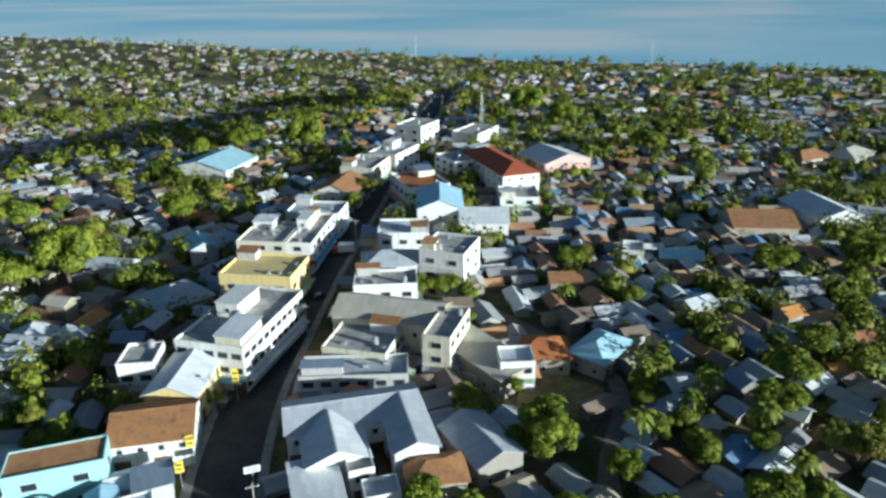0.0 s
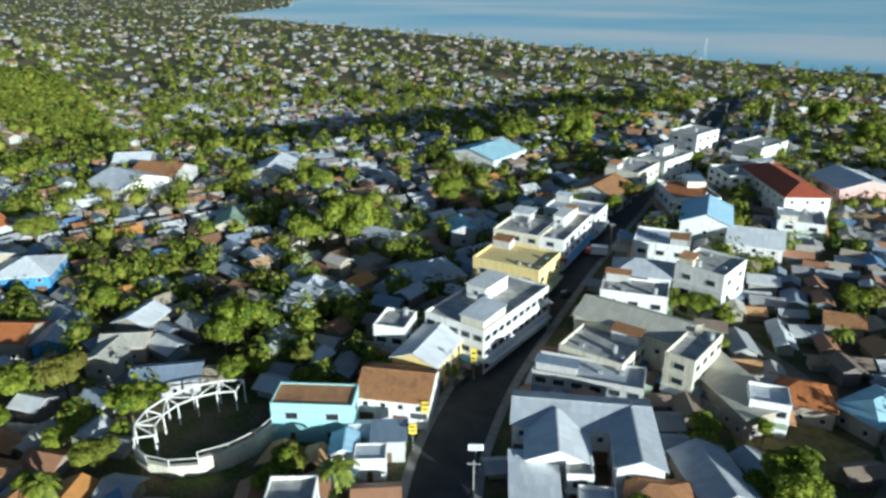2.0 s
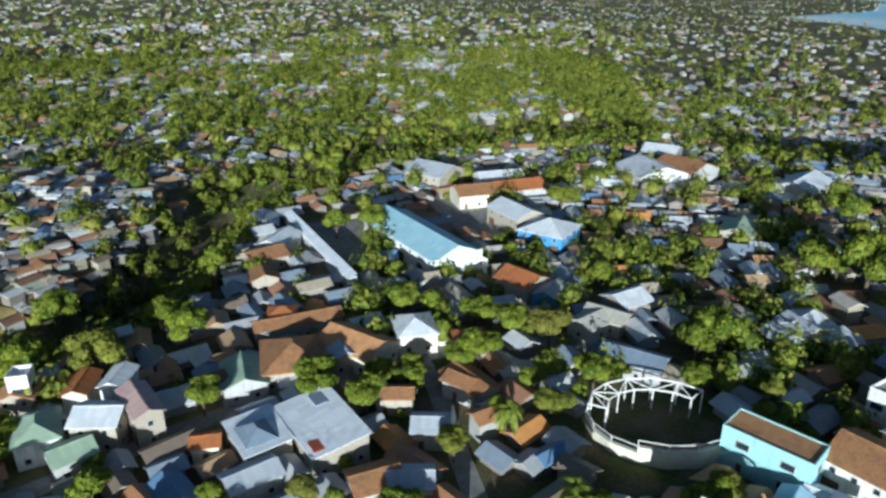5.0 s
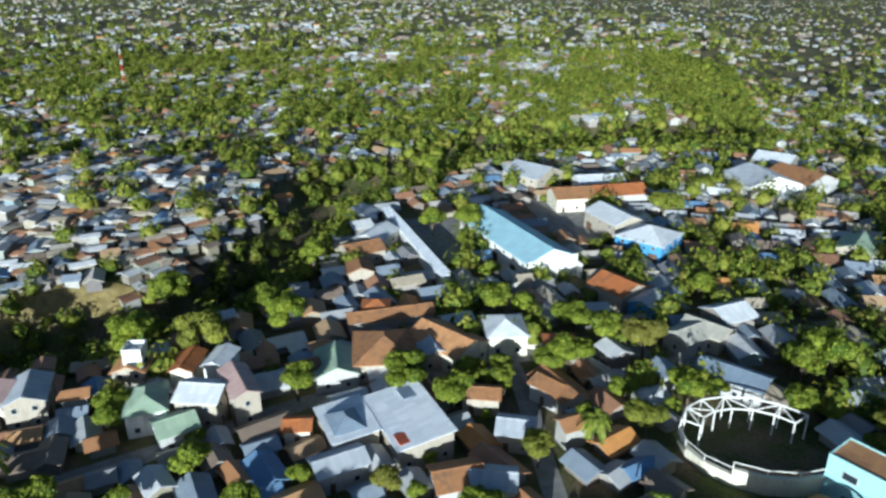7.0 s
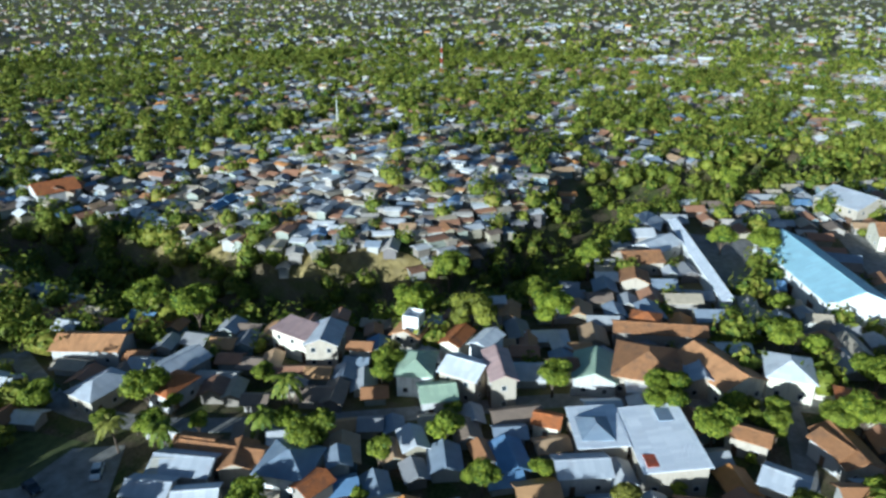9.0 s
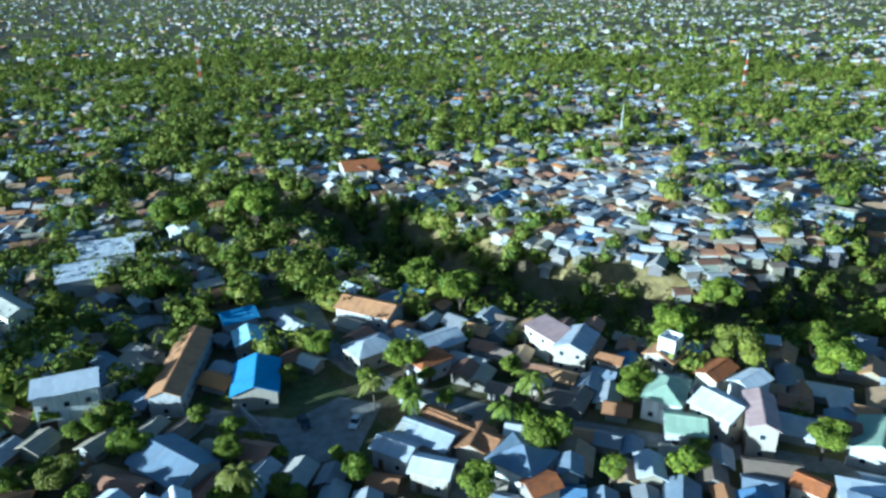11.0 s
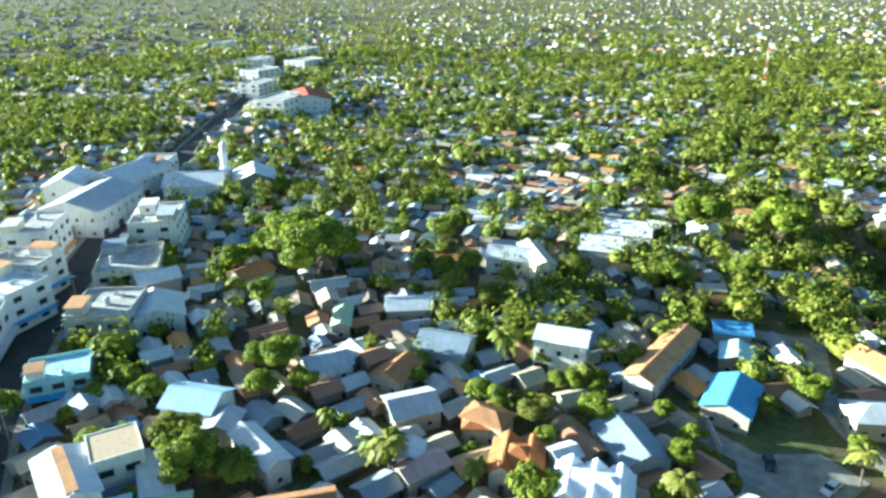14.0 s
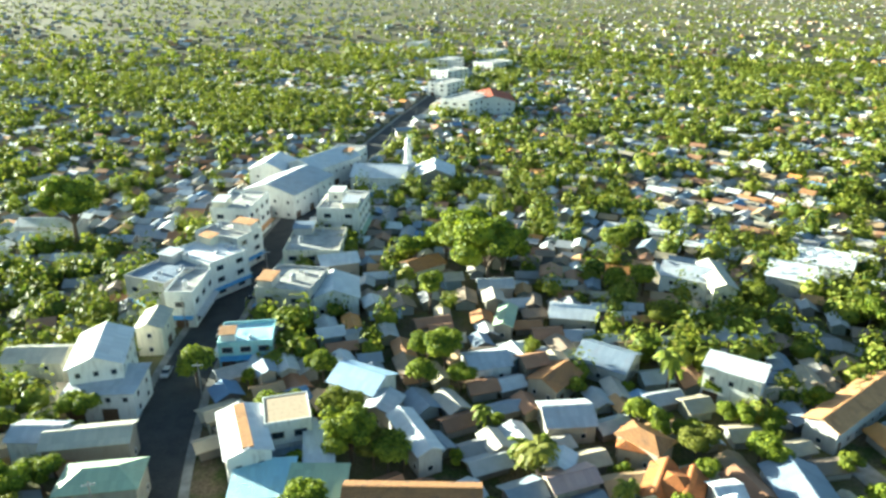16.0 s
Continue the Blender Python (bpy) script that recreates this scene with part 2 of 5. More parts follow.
def prism(bm, profile, x0, x1):
    """A closed (y, z) profile pulled along x."""
    a = [bm.verts.new((x0, y, z)) for y, z in profile]
    b = [bm.verts.new((x1, y, z)) for y, z in profile]
    n = len(profile)
    bm.faces.new(a[::-1])
    bm.faces.new(b)
    for i in range(n):
        bm.faces.new((a[i], a[(i + 1) % n], b[(i + 1) % n], b[i]))


def gable(w, d, z, rise, over=0.5, thick=0.14):
    """Gable roof, ridge along x, eaves at z."""
    bm = bmesh.new()
    h, s = d / 2, rise / (d / 2)
    e = z - over * s
    prism(bm, [(-h - over, e), (0, z + rise), (h + over, e), (h + over, e + thick), (0, z + rise + thick), (-h - over, e + thick)], -w / 2 - over, w / 2 + over)
    box(bm, -w / 2 - over, -0.16, z + rise + thick - 0.05, w / 2 + over, 0.16, z + rise + thick + 0.06)
    return bm


def hip(w, d, z, rise, over=0.6, thick=0.16):
    """Hip roof on w by d (w the longer), eaves at z."""
    bm = bmesh.new()
    x, y, r = w / 2 + over, d / 2 + over, max(w - d, 0.0) / 2 + 0.15
    lo = [bm.verts.new((a * x, b * y, z - 0.12)) for a, b in ((-1, -1), (1, -1), (1, 1), (-1, 1))]
    up = [bm.verts.new((a * x, b * y, z - 0.12 + thick)) for a, b in ((-1, -1), (1, -1), (1, 1), (-1, 1))]
    r0, r1 = bm.verts.new((-r, 0, z + rise)), bm.verts.new((r, 0, z + rise))
    bm.faces.new(lo[::-1])
    for i in range(4):
        bm.faces.new((lo[i], lo[(i + 1) % 4], up[(i + 1) % 4], up[i]))
    bm.faces.new((up[0], up[1], r1, r0))
    bm.faces.new((up[1], up[2], r1))
    bm.faces.new((up[2], up[3], r0, r1))
    bm.faces.new((up[3], up[0], r0))
    return bm


def shed(w, d, z, rise, over=0.4, thick=0.12):
    bm = bmesh.new()
    h = d / 2 + over
    prism(bm, [(-h, z), (h, z + rise), (h, z + rise + thick), (-h, z + thick)], -w / 2 - over, w / 2 + over)
    return bm


def walls_under(w, d, z, rise, kind):
    """Wall block whose top follows the roof."""
    bm = bmesh.new()
    h = d / 2
    if kind == "gable":
        prism(bm, [(-h, -0.6), (h, -0.6), (h, z), (0, z + rise), (-h, z)], -w / 2, w / 2)
    elif kind == "shed":
        k = 0.4 * rise / (d + 0.8)
        prism(bm, [(-h, -0.6), (h, -0.6), (h, z + rise - k), (-h, z + k)], -w / 2, w / 2)
    else:
        box(bm, -w / 2, -h, -0.6, w / 2, h, z)
    return bm


def ring(bm, x0, y0, x1, y1, t, z0, z1):
    """A closed rectangular rim of width t, one connected piece."""
    q = [[bm.verts.new((a, b, z)) for a, b in ((x0 + o, y0 + o), (x1 - o, y0 + o), (x1 - o, y1 - o), (x0 + o, y1 - o))] for z, o in ((z0, 0), (z1, 0), (z1, t), (z0, t))]
    for a, b in zip(q, q[1:] + q[:1]):
        for i in range(4):
            bm.faces.new((a[i], a[(i + 1) % 4], b[(i + 1) % 4], b[i]))


def window_mesh(w, h):
    """Frame round a pane set back in it, facing -y, centred on its sill."""
    bm = bmesh.new()
    t = 0.1
    loops = []
    for y, o in ((0.06, 0.0), (-0.09, 0.0), (-0.09, t), (-0.01, t)):
        loops.append([bm.verts.new((a, y, b)) for a, b in ((-w / 2 + o, o), (w / 2 - o, o), (w / 2 - o, h - o), (-w / 2 + o, h - o))])
    for a, b in zip(loops, loops[1:]):
        for i in range(4):
            bm.faces.new((a[i], a[(i + 1) % 4], b[(i + 1) % 4], b[i]))
    bm.faces.new(loops[-1]).material_index = 1
    return mesh_of(bm, (FRAME, GLASS))


def door_mesh(w, h):
    bm = bmesh.new()
    q = [[bm.verts.new((a, y, b)) for a, b in ((-w / 2 + o, o / 2), (w / 2 - o, o / 2), (w / 2 - o, h - o), (-w / 2 + o, h - o))]
         for y, o in ((0.05, 0), (-0.07, 0), (-0.07, 0.12), (-0.03, 0.16))]
    for a, b in zip(q, q[1:]):
        for i in range(4):
            bm.faces.new((a[i], a[(i + 1) % 4], b[(i + 1) % 4], b[i]))
    bm.faces.new(q[-1])
    return mesh_of(bm, TIMBER)


WINDOW, WINDOW_WIDE, DOOR, SHUTTER = window_mesh(1.1, 1.2), window_mesh(2.4, 1.5), door_mesh(0.95, 2.05), door_mesh(3.0, 2.6)


def put(name, me, parent, x, y, z, turn=0.0, label=""):
    ob = part(name, me, None, parent, label)
    ob.matrix_basis = pose(x, y, z, 0, 0, turn)
    return ob


# ---- the land ----
RAVINES = [  # centre line x, y, half width, depth
    [(60, 700, 40, 5), (20, 620, 48, 10), (-62, 530, 58, 18), (-112, 470, 62, 22), (-178, 388, 66, 24), (-242, 325, 66, 24), (-330, 312, 60, 22), (-480, 385, 50, 14), (-620, 480, 40, 8)],
    [(-300, 300, 40, 16), (-325, 200, 34, 12), (-310, 110, 30, 12), (-268, 42, 27, 14), (-215, 12, 25, 20), (-182, -8, 25, 26), (-168, -40, 25, 28),
     (-164, -75, 26, 28), (-174, -110, 27, 25), (-190, -150, 28, 18), (-195, -195, 26, 10), (-170, -250, 22, 6)],
]


def coast(x):
    return 1.14 * np.interp(x / 1.14, [-6256, -2081, -1686, -1503, -1428, -1265, -904, -524, -72, 169, 484, 1455, 6256],
                            [4624, 3169, 2536, 2264, 1741, 1659, 1514, 1306, 1108, 991, 853, 453, -1224])


def lowland(x, y):
    """The hill town stands on a step above the land by the sea: 0 on it, 1 below."""
    q = np.clip((y - np.interp(x, [-900, -560, -400, -300, -221, -168, -132, -72, -11, 200, 600], [690, 430, 310, 268, 300, 348, 412, 481, 575, 640, 520])) / 90, 0, 1)
    return q * q * (3 - 2 * q)


def wave(x, y, s, k):
    return (np.sin(x / s + 1.3 * k) * np.cos(y / (s * 1.17) - 0.7 * k) + 0.5 * np.sin((x + 1.7 * y) / (s * 0.61) + k)) / 1.5


def ravine(x, y):
    """How deep the ravines cut at x, y."""
    x, y = np.asarray(x, float), np.asarray(y, float)
    out = np.zeros_like(x)
    for line in RAVINES:
        for (ax, ay, aw, ad), (bx, by, bw, bd) in zip(line, line[1:]):
            l2 = (bx - ax) ** 2 + (by - ay) ** 2
            u = np.clip(((x - ax) * (bx - ax) + (y - ay) * (by - ay)) / l2, 0, 1)
            dist = np.hypot(x - ax - u * (bx - ax), y - ay - u * (by - ay))
            q = np.clip(1 - dist / (aw + u * (bw - aw)), 0, 1)
            out = np.maximum(out, (ad + u * (bd - ad)) * q * q * (3 - 2 * q))
    return out


def spur(x, y):
    """The far bank with the packed shacks rises from the ravine."""
    return 9 * np.exp(-(((x + 275) / 62) ** 2 + ((y + 45) / 70) ** 2))


def land(x, y):
    """Height of the ground."""
    x, y = np.asarray(x, float), np.asarray(y, float)
    r = np.hypot(x, y)
    z = wave(x, y, 90, 1) * 5 * np.clip((r - 400) / 600, 0, 1) - ravine(x, y) - 43 * lowland(x, y) + spur(x, y)
    sea_gap = coast(x) - y
    near = np.clip(sea_gap / 80, 0, 1)
    return np.maximum(z, -48 - 30 * (near >= 1)) * near - 45 * (1 - near) - np.clip((25 - sea_gap) / 8, 0, 9)


def land_at(x, y):
    return float(land(x, y))


def axis():
    near = np.arange(-360, 361, 6.0)
    far = [366]
    while far[-1] < 4600:
        far.append(far[-1] * 1.06)
    far = np.array(far)
    return np.concatenate([-far[::-1], near, far])


ax = axis()
gx, gy = np.meshgrid(ax, ax)
gz = land(gx, gy)
n = len(ax)
idx = np.arange(n * n).reshape(n, n)
quads = np.stack([idx[:-1, :-1], idx[:-1, 1:], idx[1:, 1:], idx[1:, :-1]], -1).reshape(-1, 4)
me = bpy.data.meshes.new("ground")
me.from_pydata(np.stack([gx.ravel(), gy.ravel(), gz.ravel()], 1).tolist(), [], quads.tolist())
me.polygons.foreach_set("use_smooth", [True] * len(me.polygons))
me.materials.append(GROUND)
tagged(new("ground", me), "dry brown soil and rough grass of the hill town", "ground", kind="structure")
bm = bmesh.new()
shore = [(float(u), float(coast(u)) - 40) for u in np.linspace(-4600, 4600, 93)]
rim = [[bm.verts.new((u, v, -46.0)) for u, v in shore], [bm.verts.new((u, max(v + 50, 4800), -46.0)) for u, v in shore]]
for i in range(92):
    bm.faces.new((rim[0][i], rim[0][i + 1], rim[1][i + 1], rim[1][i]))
tagged(part("water", bm, SEA), "pale blue sea, sky sheen coloured into its wind lanes", "sea", kind="structure")

ROADS = []


def strip(name, pts, width, z, mat, label, kind="road", lift=0.0):
    """A road along pts, a little above the ground, as one slab."""
    P = np.array(pts, float)
    dense = []
    for a, b in zip(P, P[1:]):
        k = max(2, int(np.hypot(*(b - a)) / 5))
        dense += [a + (b - a) * i / k for i in range(k)]
    dense = np.array(dense + [P[-1]])
    for _ in range(3):
        dense[1:-1] = (dense[:-2] + 2 * dense[1:-1] + dense[2:]) / 4
    t = np.gradient(dense, axis=0)
    t /= np.hypot(t[:, 0], t[:, 1])[:, None]
    nrm = np.stack([-t[:, 1], t[:, 0]], 1)
    bm = bmesh.new()
    rows = []
    for c, q in zip(dense, nrm):
        h = land_at(*c) + z
        l, r = c + q * width / 2, c - q * width / 2
        rows.append([bm.verts.new((*l, h - 0.3)), bm.verts.new((*l, h)), bm.verts.new((*r, h)), bm.verts.new((*r, h - 0.3))])
        ROADS.append((c[0], c[1], width / 2 + 0.6))
    for a, b in zip(rows, rows[1:]):
        for i in range(3):
            bm.faces.new((a[i], a[i + 1], b[i + 1], b[i]))
    return tagged(part(name, bm, mat), label, kind, kind="structure"), dense, nrm


MAIN = [(-45.3, -693.3), (-26.7, -573.3), (8.0, -426.7), (34.7, -296.0), (44.0, -241.3), (51.3, -162.7), (51.3, -126.7), (45.3, -88.0), (29.3, -40.0), (2.7, 10.7), (-24.0, 56.0), (-37.3, 88.0),
        (-40.0, 121.3), (-36.0, 186.7), (-28.7, 258.7), (-20.0, 344.0), (-8.0, 440.0), (6.7, 560.0)]
road, MAIN_C, MAIN_N = strip("road", MAIN, 10.6, 0.08, ASPHALT, "dark worn asphalt main street between shops")


# ---- buildings ----
CELL, TAKEN = 16, {}  # footprints by cell: x, y, half width, half depth, turn


def take(x, y, hw, hd, turn):
    r = hw + hd
    for i in range(int((x - r) // CELL), int((x + r) // CELL) + 1):
        for j in range(int((y - r) // CELL), int((y + r) // CELL) + 1):
            TAKEN.setdefault((i, j), []).append((x, y, hw, hd, math.cos(radians(turn)), math.sin(radians(turn))))


def free(x, y, r):
    for i in range(int((x - r) // CELL), int((x + r) // CELL) + 1):
        for j in range(int((y - r) // CELL), int((y + r) // CELL) + 1):
            for ox, oy, hw, hd, c, s in TAKEN.get((i, j), ()):
                dx, dy = x - ox, y - oy
                if abs(dx * c + dy * s) < hw + r and abs(dy * c - dx * s) < hd + r:
                    return False
    return True


def fronts(w, d):
    """The four sides of a w by d block: turn, half depth, length."""
    return ((0, d / 2, w), (180, d / 2, w), (90, w / 2, d), (-90, w / 2, d))


def openings(owner, w, d, z0, storeys, h, ground="shutter", wide=False, sides=(0, 1, 2, 3), step=3.2):
    away = owner.matrix_basis.translation.xy.length
    if away > 900 or (away > 330 and storeys < 3):
        return
    step = step * (1 if away < 150 else 1.5 if away < 330 else 2.0)
    me = WINDOW_WIDE if wide else WINDOW
    for k, (turn, off, length) in enumerate(fronts(w, d)):
        if k not in sides or length < 2.2:
            continue
        c, s = math.cos(radians(turn)), math.sin(radians(turn))
        for level in range(storeys):
            z = z0 + level * h
            m = max(1, int(length / step))
            for i in range(m):
                x = (i + 0.5) / m * length - length / 2
                px, py = x * c + off * s, x * s - off * c
                if level == 0 and ground == "shutter" and length > 4 and k < 2:
                    if i % 2 == 0:
                        put("shutter", SHUTTER, owner, px, py, z0, turn)
                elif level == 0 and i == 0 and k < 2:
                    put("door", DOOR, owner, px, py, z0, turn)
                else:
                    put("window", me, owner, px, py, z + 0.95, turn)


def block(x, y, w, d, turn, h, storeys=2, wall="white", roof="slab", parapet=0.7, label="", wide=True, extra=None, ground="shutter", step=3.2):
    """Flat-roofed shop or office block: walls with a parapet, floor bands, roof slab, windows."""
    base = land_at(x, y)
    ob = part("building", boxes((-w / 2, -d / 2, -0.8, w / 2, d / 2, h)), MAT[wall])
    ob.matrix_basis = pose(x, y, base, 0, 0, turn)
    t = 0.22
    a, b = w / 2 + 0.03, d / 2 + 0.03
    rail = bmesh.new()
    ring(rail, -a, -b, a, b, t, h - 0.25, h + parapet)
    part("parapet", rail, MAT[wall], ob)
    part("roof", boxes((-a + t, -b + t, h - 0.05, a - t, b - t, h + 0.06)), MAT[roof], ob, "stained concrete roof slab" if roof == "slab" else "")
    for k in range(1, storeys):
        z = h * k / storeys
        band = bmesh.new()
        ring(band, -w / 2 - 0.16, -d / 2 - 0.16, w / 2 + 0.16, d / 2 + 0.16, 0.18, z - 0.15, z + 0.1)
        part("floor_band", band, MAT[wall], ob)
    openings(ob, w, d, 0, storeys, h / storeys, ground, wide, step=step)
    if ground == "shutter" and w > 5 and base > -1 and math.hypot(x, y) < 300:
        for k, (side, off, length) in enumerate(fronts(w, d)):
            if length < 5:
                continue
            c, s = math.cos(radians(side)), math.sin(radians(side))
            awning = bmesh.new()
            prism(awning, [(-1.5, 2.75), (0.0, 3.15), (0.0, 3.25), (-1.5, 2.85)], -length / 2 + 0.3, length / 2 - 0.3)
            put("awning", mesh_of(awning, MAT[("tin", "rust", "slate", "blue_tin", "green")[int(abs(x * 3 + y + k)) % 5]]), ob, off * s, -off * c, 0, side, "sheet-metal shop awning")
    if extra:
        ex, ey, ew, ed, eh = extra
        part("stair_house", boxes((ex - ew / 2, ey - ed / 2, h + 0.06, ex + ew / 2, ey + ed / 2, h + eh),
                                  (ex - ew / 2 - 0.25, ey - ed / 2 - 0.25, h + eh, ex + ew / 2 + 0.25, ey + ed / 2 + 0.25, h + eh + 0.2)), MAT[wall], ob)
        put("window", WINDOW, ob, ex, ey - ed / 2, h + 1.0)
    rim = random.Random(int(x * 7 + y * 13))
    if min(w, d) > 8 and math.hypot(x, y) < 320:
        lw, ld = rim.uniform(0.25, 0.45) * w, rim.uniform(0.2, 0.35) * d
        lx, ly = rim.choice((-1, 1)) * (w / 2 - lw / 2 - 0.6), rim.choice((-1, 1)) * (d / 2 - ld / 2 - 0.6)
        room = part("roof_room", boxes((-lw / 2, -ld / 2, 0, lw / 2, ld / 2, 2.2)), MAT[rim.choice(("white", "cream", "grey"))], ob)
        room.location = (lx, ly, h + 0.06)
        part("room_roof", shed(lw, ld, 2.25, 0.5, 0.35, 0.1), MAT[rim.choice(("rust", "tin", "light", "slate", "clay"))], room)
        for k in range(rim.randint(2, 4)):
            cx, cy = rim.uniform(-w / 2 + 1, w / 2 - 1), rim.uniform(-d / 2 + 1, d / 2 - 1)
            if abs(cx - lx) > lw / 2 + 0.8 or abs(cy - ly) > ld / 2 + 0.8:
                unit = boxes((-0.5, -0.35, 0.0, 0.5, 0.35, 0.8))
                bmesh.ops.bevel(unit, geom=unit.edges[:], offset=0.05, segments=1, affect="EDGES")
                put("cooling_unit", mesh_of(unit, STEEL), ob, cx, cy, h + 0.06, rim.choice((0, 90)))
    if min(w, d) > 6 and roof == "slab":
        tank = bmesh.new()
        bmesh.ops.create_cone(tank, cap_ends=True, segments=14, radius1=0.7, radius2=0.7, depth=1.5, matrix=Matrix.Translation((0, 0, 0.95)))
        bmesh.ops.create_cone(tank, cap_ends=True, segments=14, radius1=0.7, radius2=0.2, depth=0.3, matrix=Matrix.Translation((0, 0, 1.85)))
        box(tank, -0.6, -0.6, 0, 0.6, 0.6, 0.2)
        tk = part("water_tank", tank, STEEL, ob)
        tk.location = (rim.uniform(-w / 3, w / 3), rim.uniform(-d / 3, d / 3), h + 0.06)
    take(x, y, w / 2, d / 2, turn)
    return tagged(ob, label or f"{wall} plastered {storeys}-storey flat-roofed shop building", "building")


def house(x, y, w, d, turn, h, kind="gable", rise=1.6, wall="white", roof="tin", label="", storeys=1, over=0.5, wide=False, ground="door"):
    """A building under a pitched roof; ridge along its own x."""
    base = land_at(x, y)
    ob = part("house", walls_under(w, d, h, rise, kind), MAT.get(wall, WALL_MIX))
    ob.matrix_basis = pose(x, y, base, 0, 0, turn)
    make = {"gable": gable, "hip": hip, "shed": shed}[kind]
    part("roof", make(w, d, h, rise, over), MAT[roof], ob)
    openings(ob, w, d, 0, storeys, h / max(storeys, 1), ground, wide)
    take(x, y, w / 2 + 0.3, d / 2 + 0.3, turn)
    names = {"tin": "grey sheet", "light": "pale sheet", "white_tin": "bright white sheet", "blue_tin": "blue sheet", "aqua": "aqua sheet", "sky": "pale blue sheet", "rust": "rusted sheet", "green": "green sheet",
             "beige": "beige sheet", "pinkroof": "faded pink sheet", "stripe": "blue and white sheet", "slate": "blue-grey sheet", "clay": "brown tiled", "orange": "orange tiled", "red": "red tiled"}
    return tagged(ob, label or f"{wall} house with a {names[roof]} {kind} roof", "house")



def cross_gables(ob, w, d, z, rise, mat, n):
    """Short gables across the main roof, their ends proud of the eaves."""
    for i in range(n):
        x = ((i + 0.5) / n - 0.5) * w
        across = gable(d + 1.4, w / n * 0.8, z, rise, 0.3)
        bmesh.ops.transform(across, matrix=pose(x, 0, 0.08, 0, 0, 90), verts=across.verts)
        part("cross_gable", across, mat, ob)
        filler = bmesh.new()
        h = w / n * 0.4
        prism(filler, [(-h, z - 0.4), (h, z - 0.4), (h, z), (0, z + rise), (-h, z)], -d / 2 - 0.5, d / 2 + 0.5)
        bmesh.ops.transform(filler, matrix=pose(x, 0, 0, 0, 0, 90), verts=filler.verts)
        part("gable_wall", filler, MAT["white"], ob)


# ---- lanes, yard and open ground ----
strip("road", [(-160, -190), (-122, -180), (-90, -160), (-97, -144), (-112, -121), (-125, -112)], 5.0, 0.05, PAVING, "pale worn lane through the houses")
strip("road", [(-125, -112), (-106, -89), (-103, -68), (-106, -47), (-113, -18), (-121, 9), (-124, 38), (-125, 55), (-121, 80), (-112, 94), (-92, 104)], 4.6, 0.06, PAVING, "pale worn lane through the houses")
strip("road", [(-103, -66), (-92, -50), (-60, -34), (-20, -18)], 4.4, 0.05, PAVING, "narrow concrete lane")
strip("road", [(-125, 54), (-113, 53), (-96, 48), (-60, 40)], 4.0, 0.05, PAVING, "narrow concrete lane")
strip("road", [(12, 160), (28, 140), (38, 128), (34, 112), (26, 96), (30, 70)], 3.6, 0.05, DIRT, "brown dirt track along the yards")
strip("road", [(-76, -100), (-79, -87), (-84, -76)], 5.0, 0.09, PAVING, "pale worn lane beside the yard")
DRY = concrete_material("dry_grass", (0.16, 0.12, 0.035), (0.34, 0.27, 0.10))
GRASS = concrete_material("short_grass", (0.06, 0.075, 0.02), (0.14, 0.15, 0.045))


def patch(name, corners, mat, label, z=0.05):
    """A thin slab of other ground on the soil."""
    bm = bmesh.new()
    up = [bm.verts.new((x, y, land_at(x, y) + z)) for x, y in corners]
    low = [bm.verts.new((v.co.x, v.co.y, v.co.z - 0.4)) for v in up]
    bm.faces.new(up)
    for i in range(len(up)):
        k = (i + 1) % len(up)
        bm.faces.new((up[i], up[k], low[k], low[i]))
    return tagged(part(name, bm, mat), label, "ground", kind="structure")


patch("ground", [(7, 128), (21, 131), (33, 124), (30, 113), (11, 114)], DRY, "dry yellow grass on an empty lot")
patch("ground", [(-76, -97), (-100, -96), (-97, -78), (-80, -82)], GRASS, "short worn grass beside the yard")
patch("pavement", [(-221, 53), (-217, 76), (-178, 62), (-167, 55)], PAVING, "pale school yard of beaten concrete")
patch("pavement", [(-236, 103), (-212, 119), (-184, 117), (-179, 97)], PAVING, "pale court between the school halls")
bm = bmesh.new()
yard = [bm.verts.new((x, y, 0.07)) for x, y in ((-97, -70), (-82, -65), (-73, -72), (-80, -83), (-95, -79))]
low = [bm.verts.new((v.co.x, v.co.y, -0.3)) for v in yard]
bm.faces.new(yard)
for i in range(5):
    bm.faces.new((yard[i], yard[(i + 1) % 5], low[(i + 1) % 5], low[i]))
tagged(part("pavement", bm, PAVING), "pale grey concrete parking yard", "yard", kind="structure")


def draped(name, cx, cy, rx, ry, turn, mat, label):
    """An uneven oval of other ground that follows the slope."""
    bm = bmesh.new()
    rings = [[bm.verts.new((cx, cy, land_at(cx, cy) + 0.2))]]
    c, s = math.cos(radians(turn)), math.sin(radians(turn))
    for i in range(1, 7):
        loop = []
        for k in range(28):
            a = k * math.tau / 28
            q = i / 6 * (1 + 0.14 * math.sin(3 * a + cx) + 0.09 * math.sin(7 * a))
            x, y = cx + rx * q * math.cos(a) * c - ry * q * math.sin(a) * s, cy + rx * q * math.cos(a) * s + ry * q * math.sin(a) * c
            loop.append(bm.verts.new((x, y, land_at(x, y) + (0.2 if i < 6 else -0.5))))
        rings.append(loop)
    for k in range(28):
        bm.faces.new((rings[0][0], rings[1][k], rings[1][(k + 1) % 28]))
        for a, b in zip(rings[1:], rings[2:]):
            bm.faces.new((a[k], b[k], b[(k + 1) % 28], a[(k + 1) % 28]))
    return tagged(part(name, bm, mat, smooth=True), label, "ground", kind="structure")


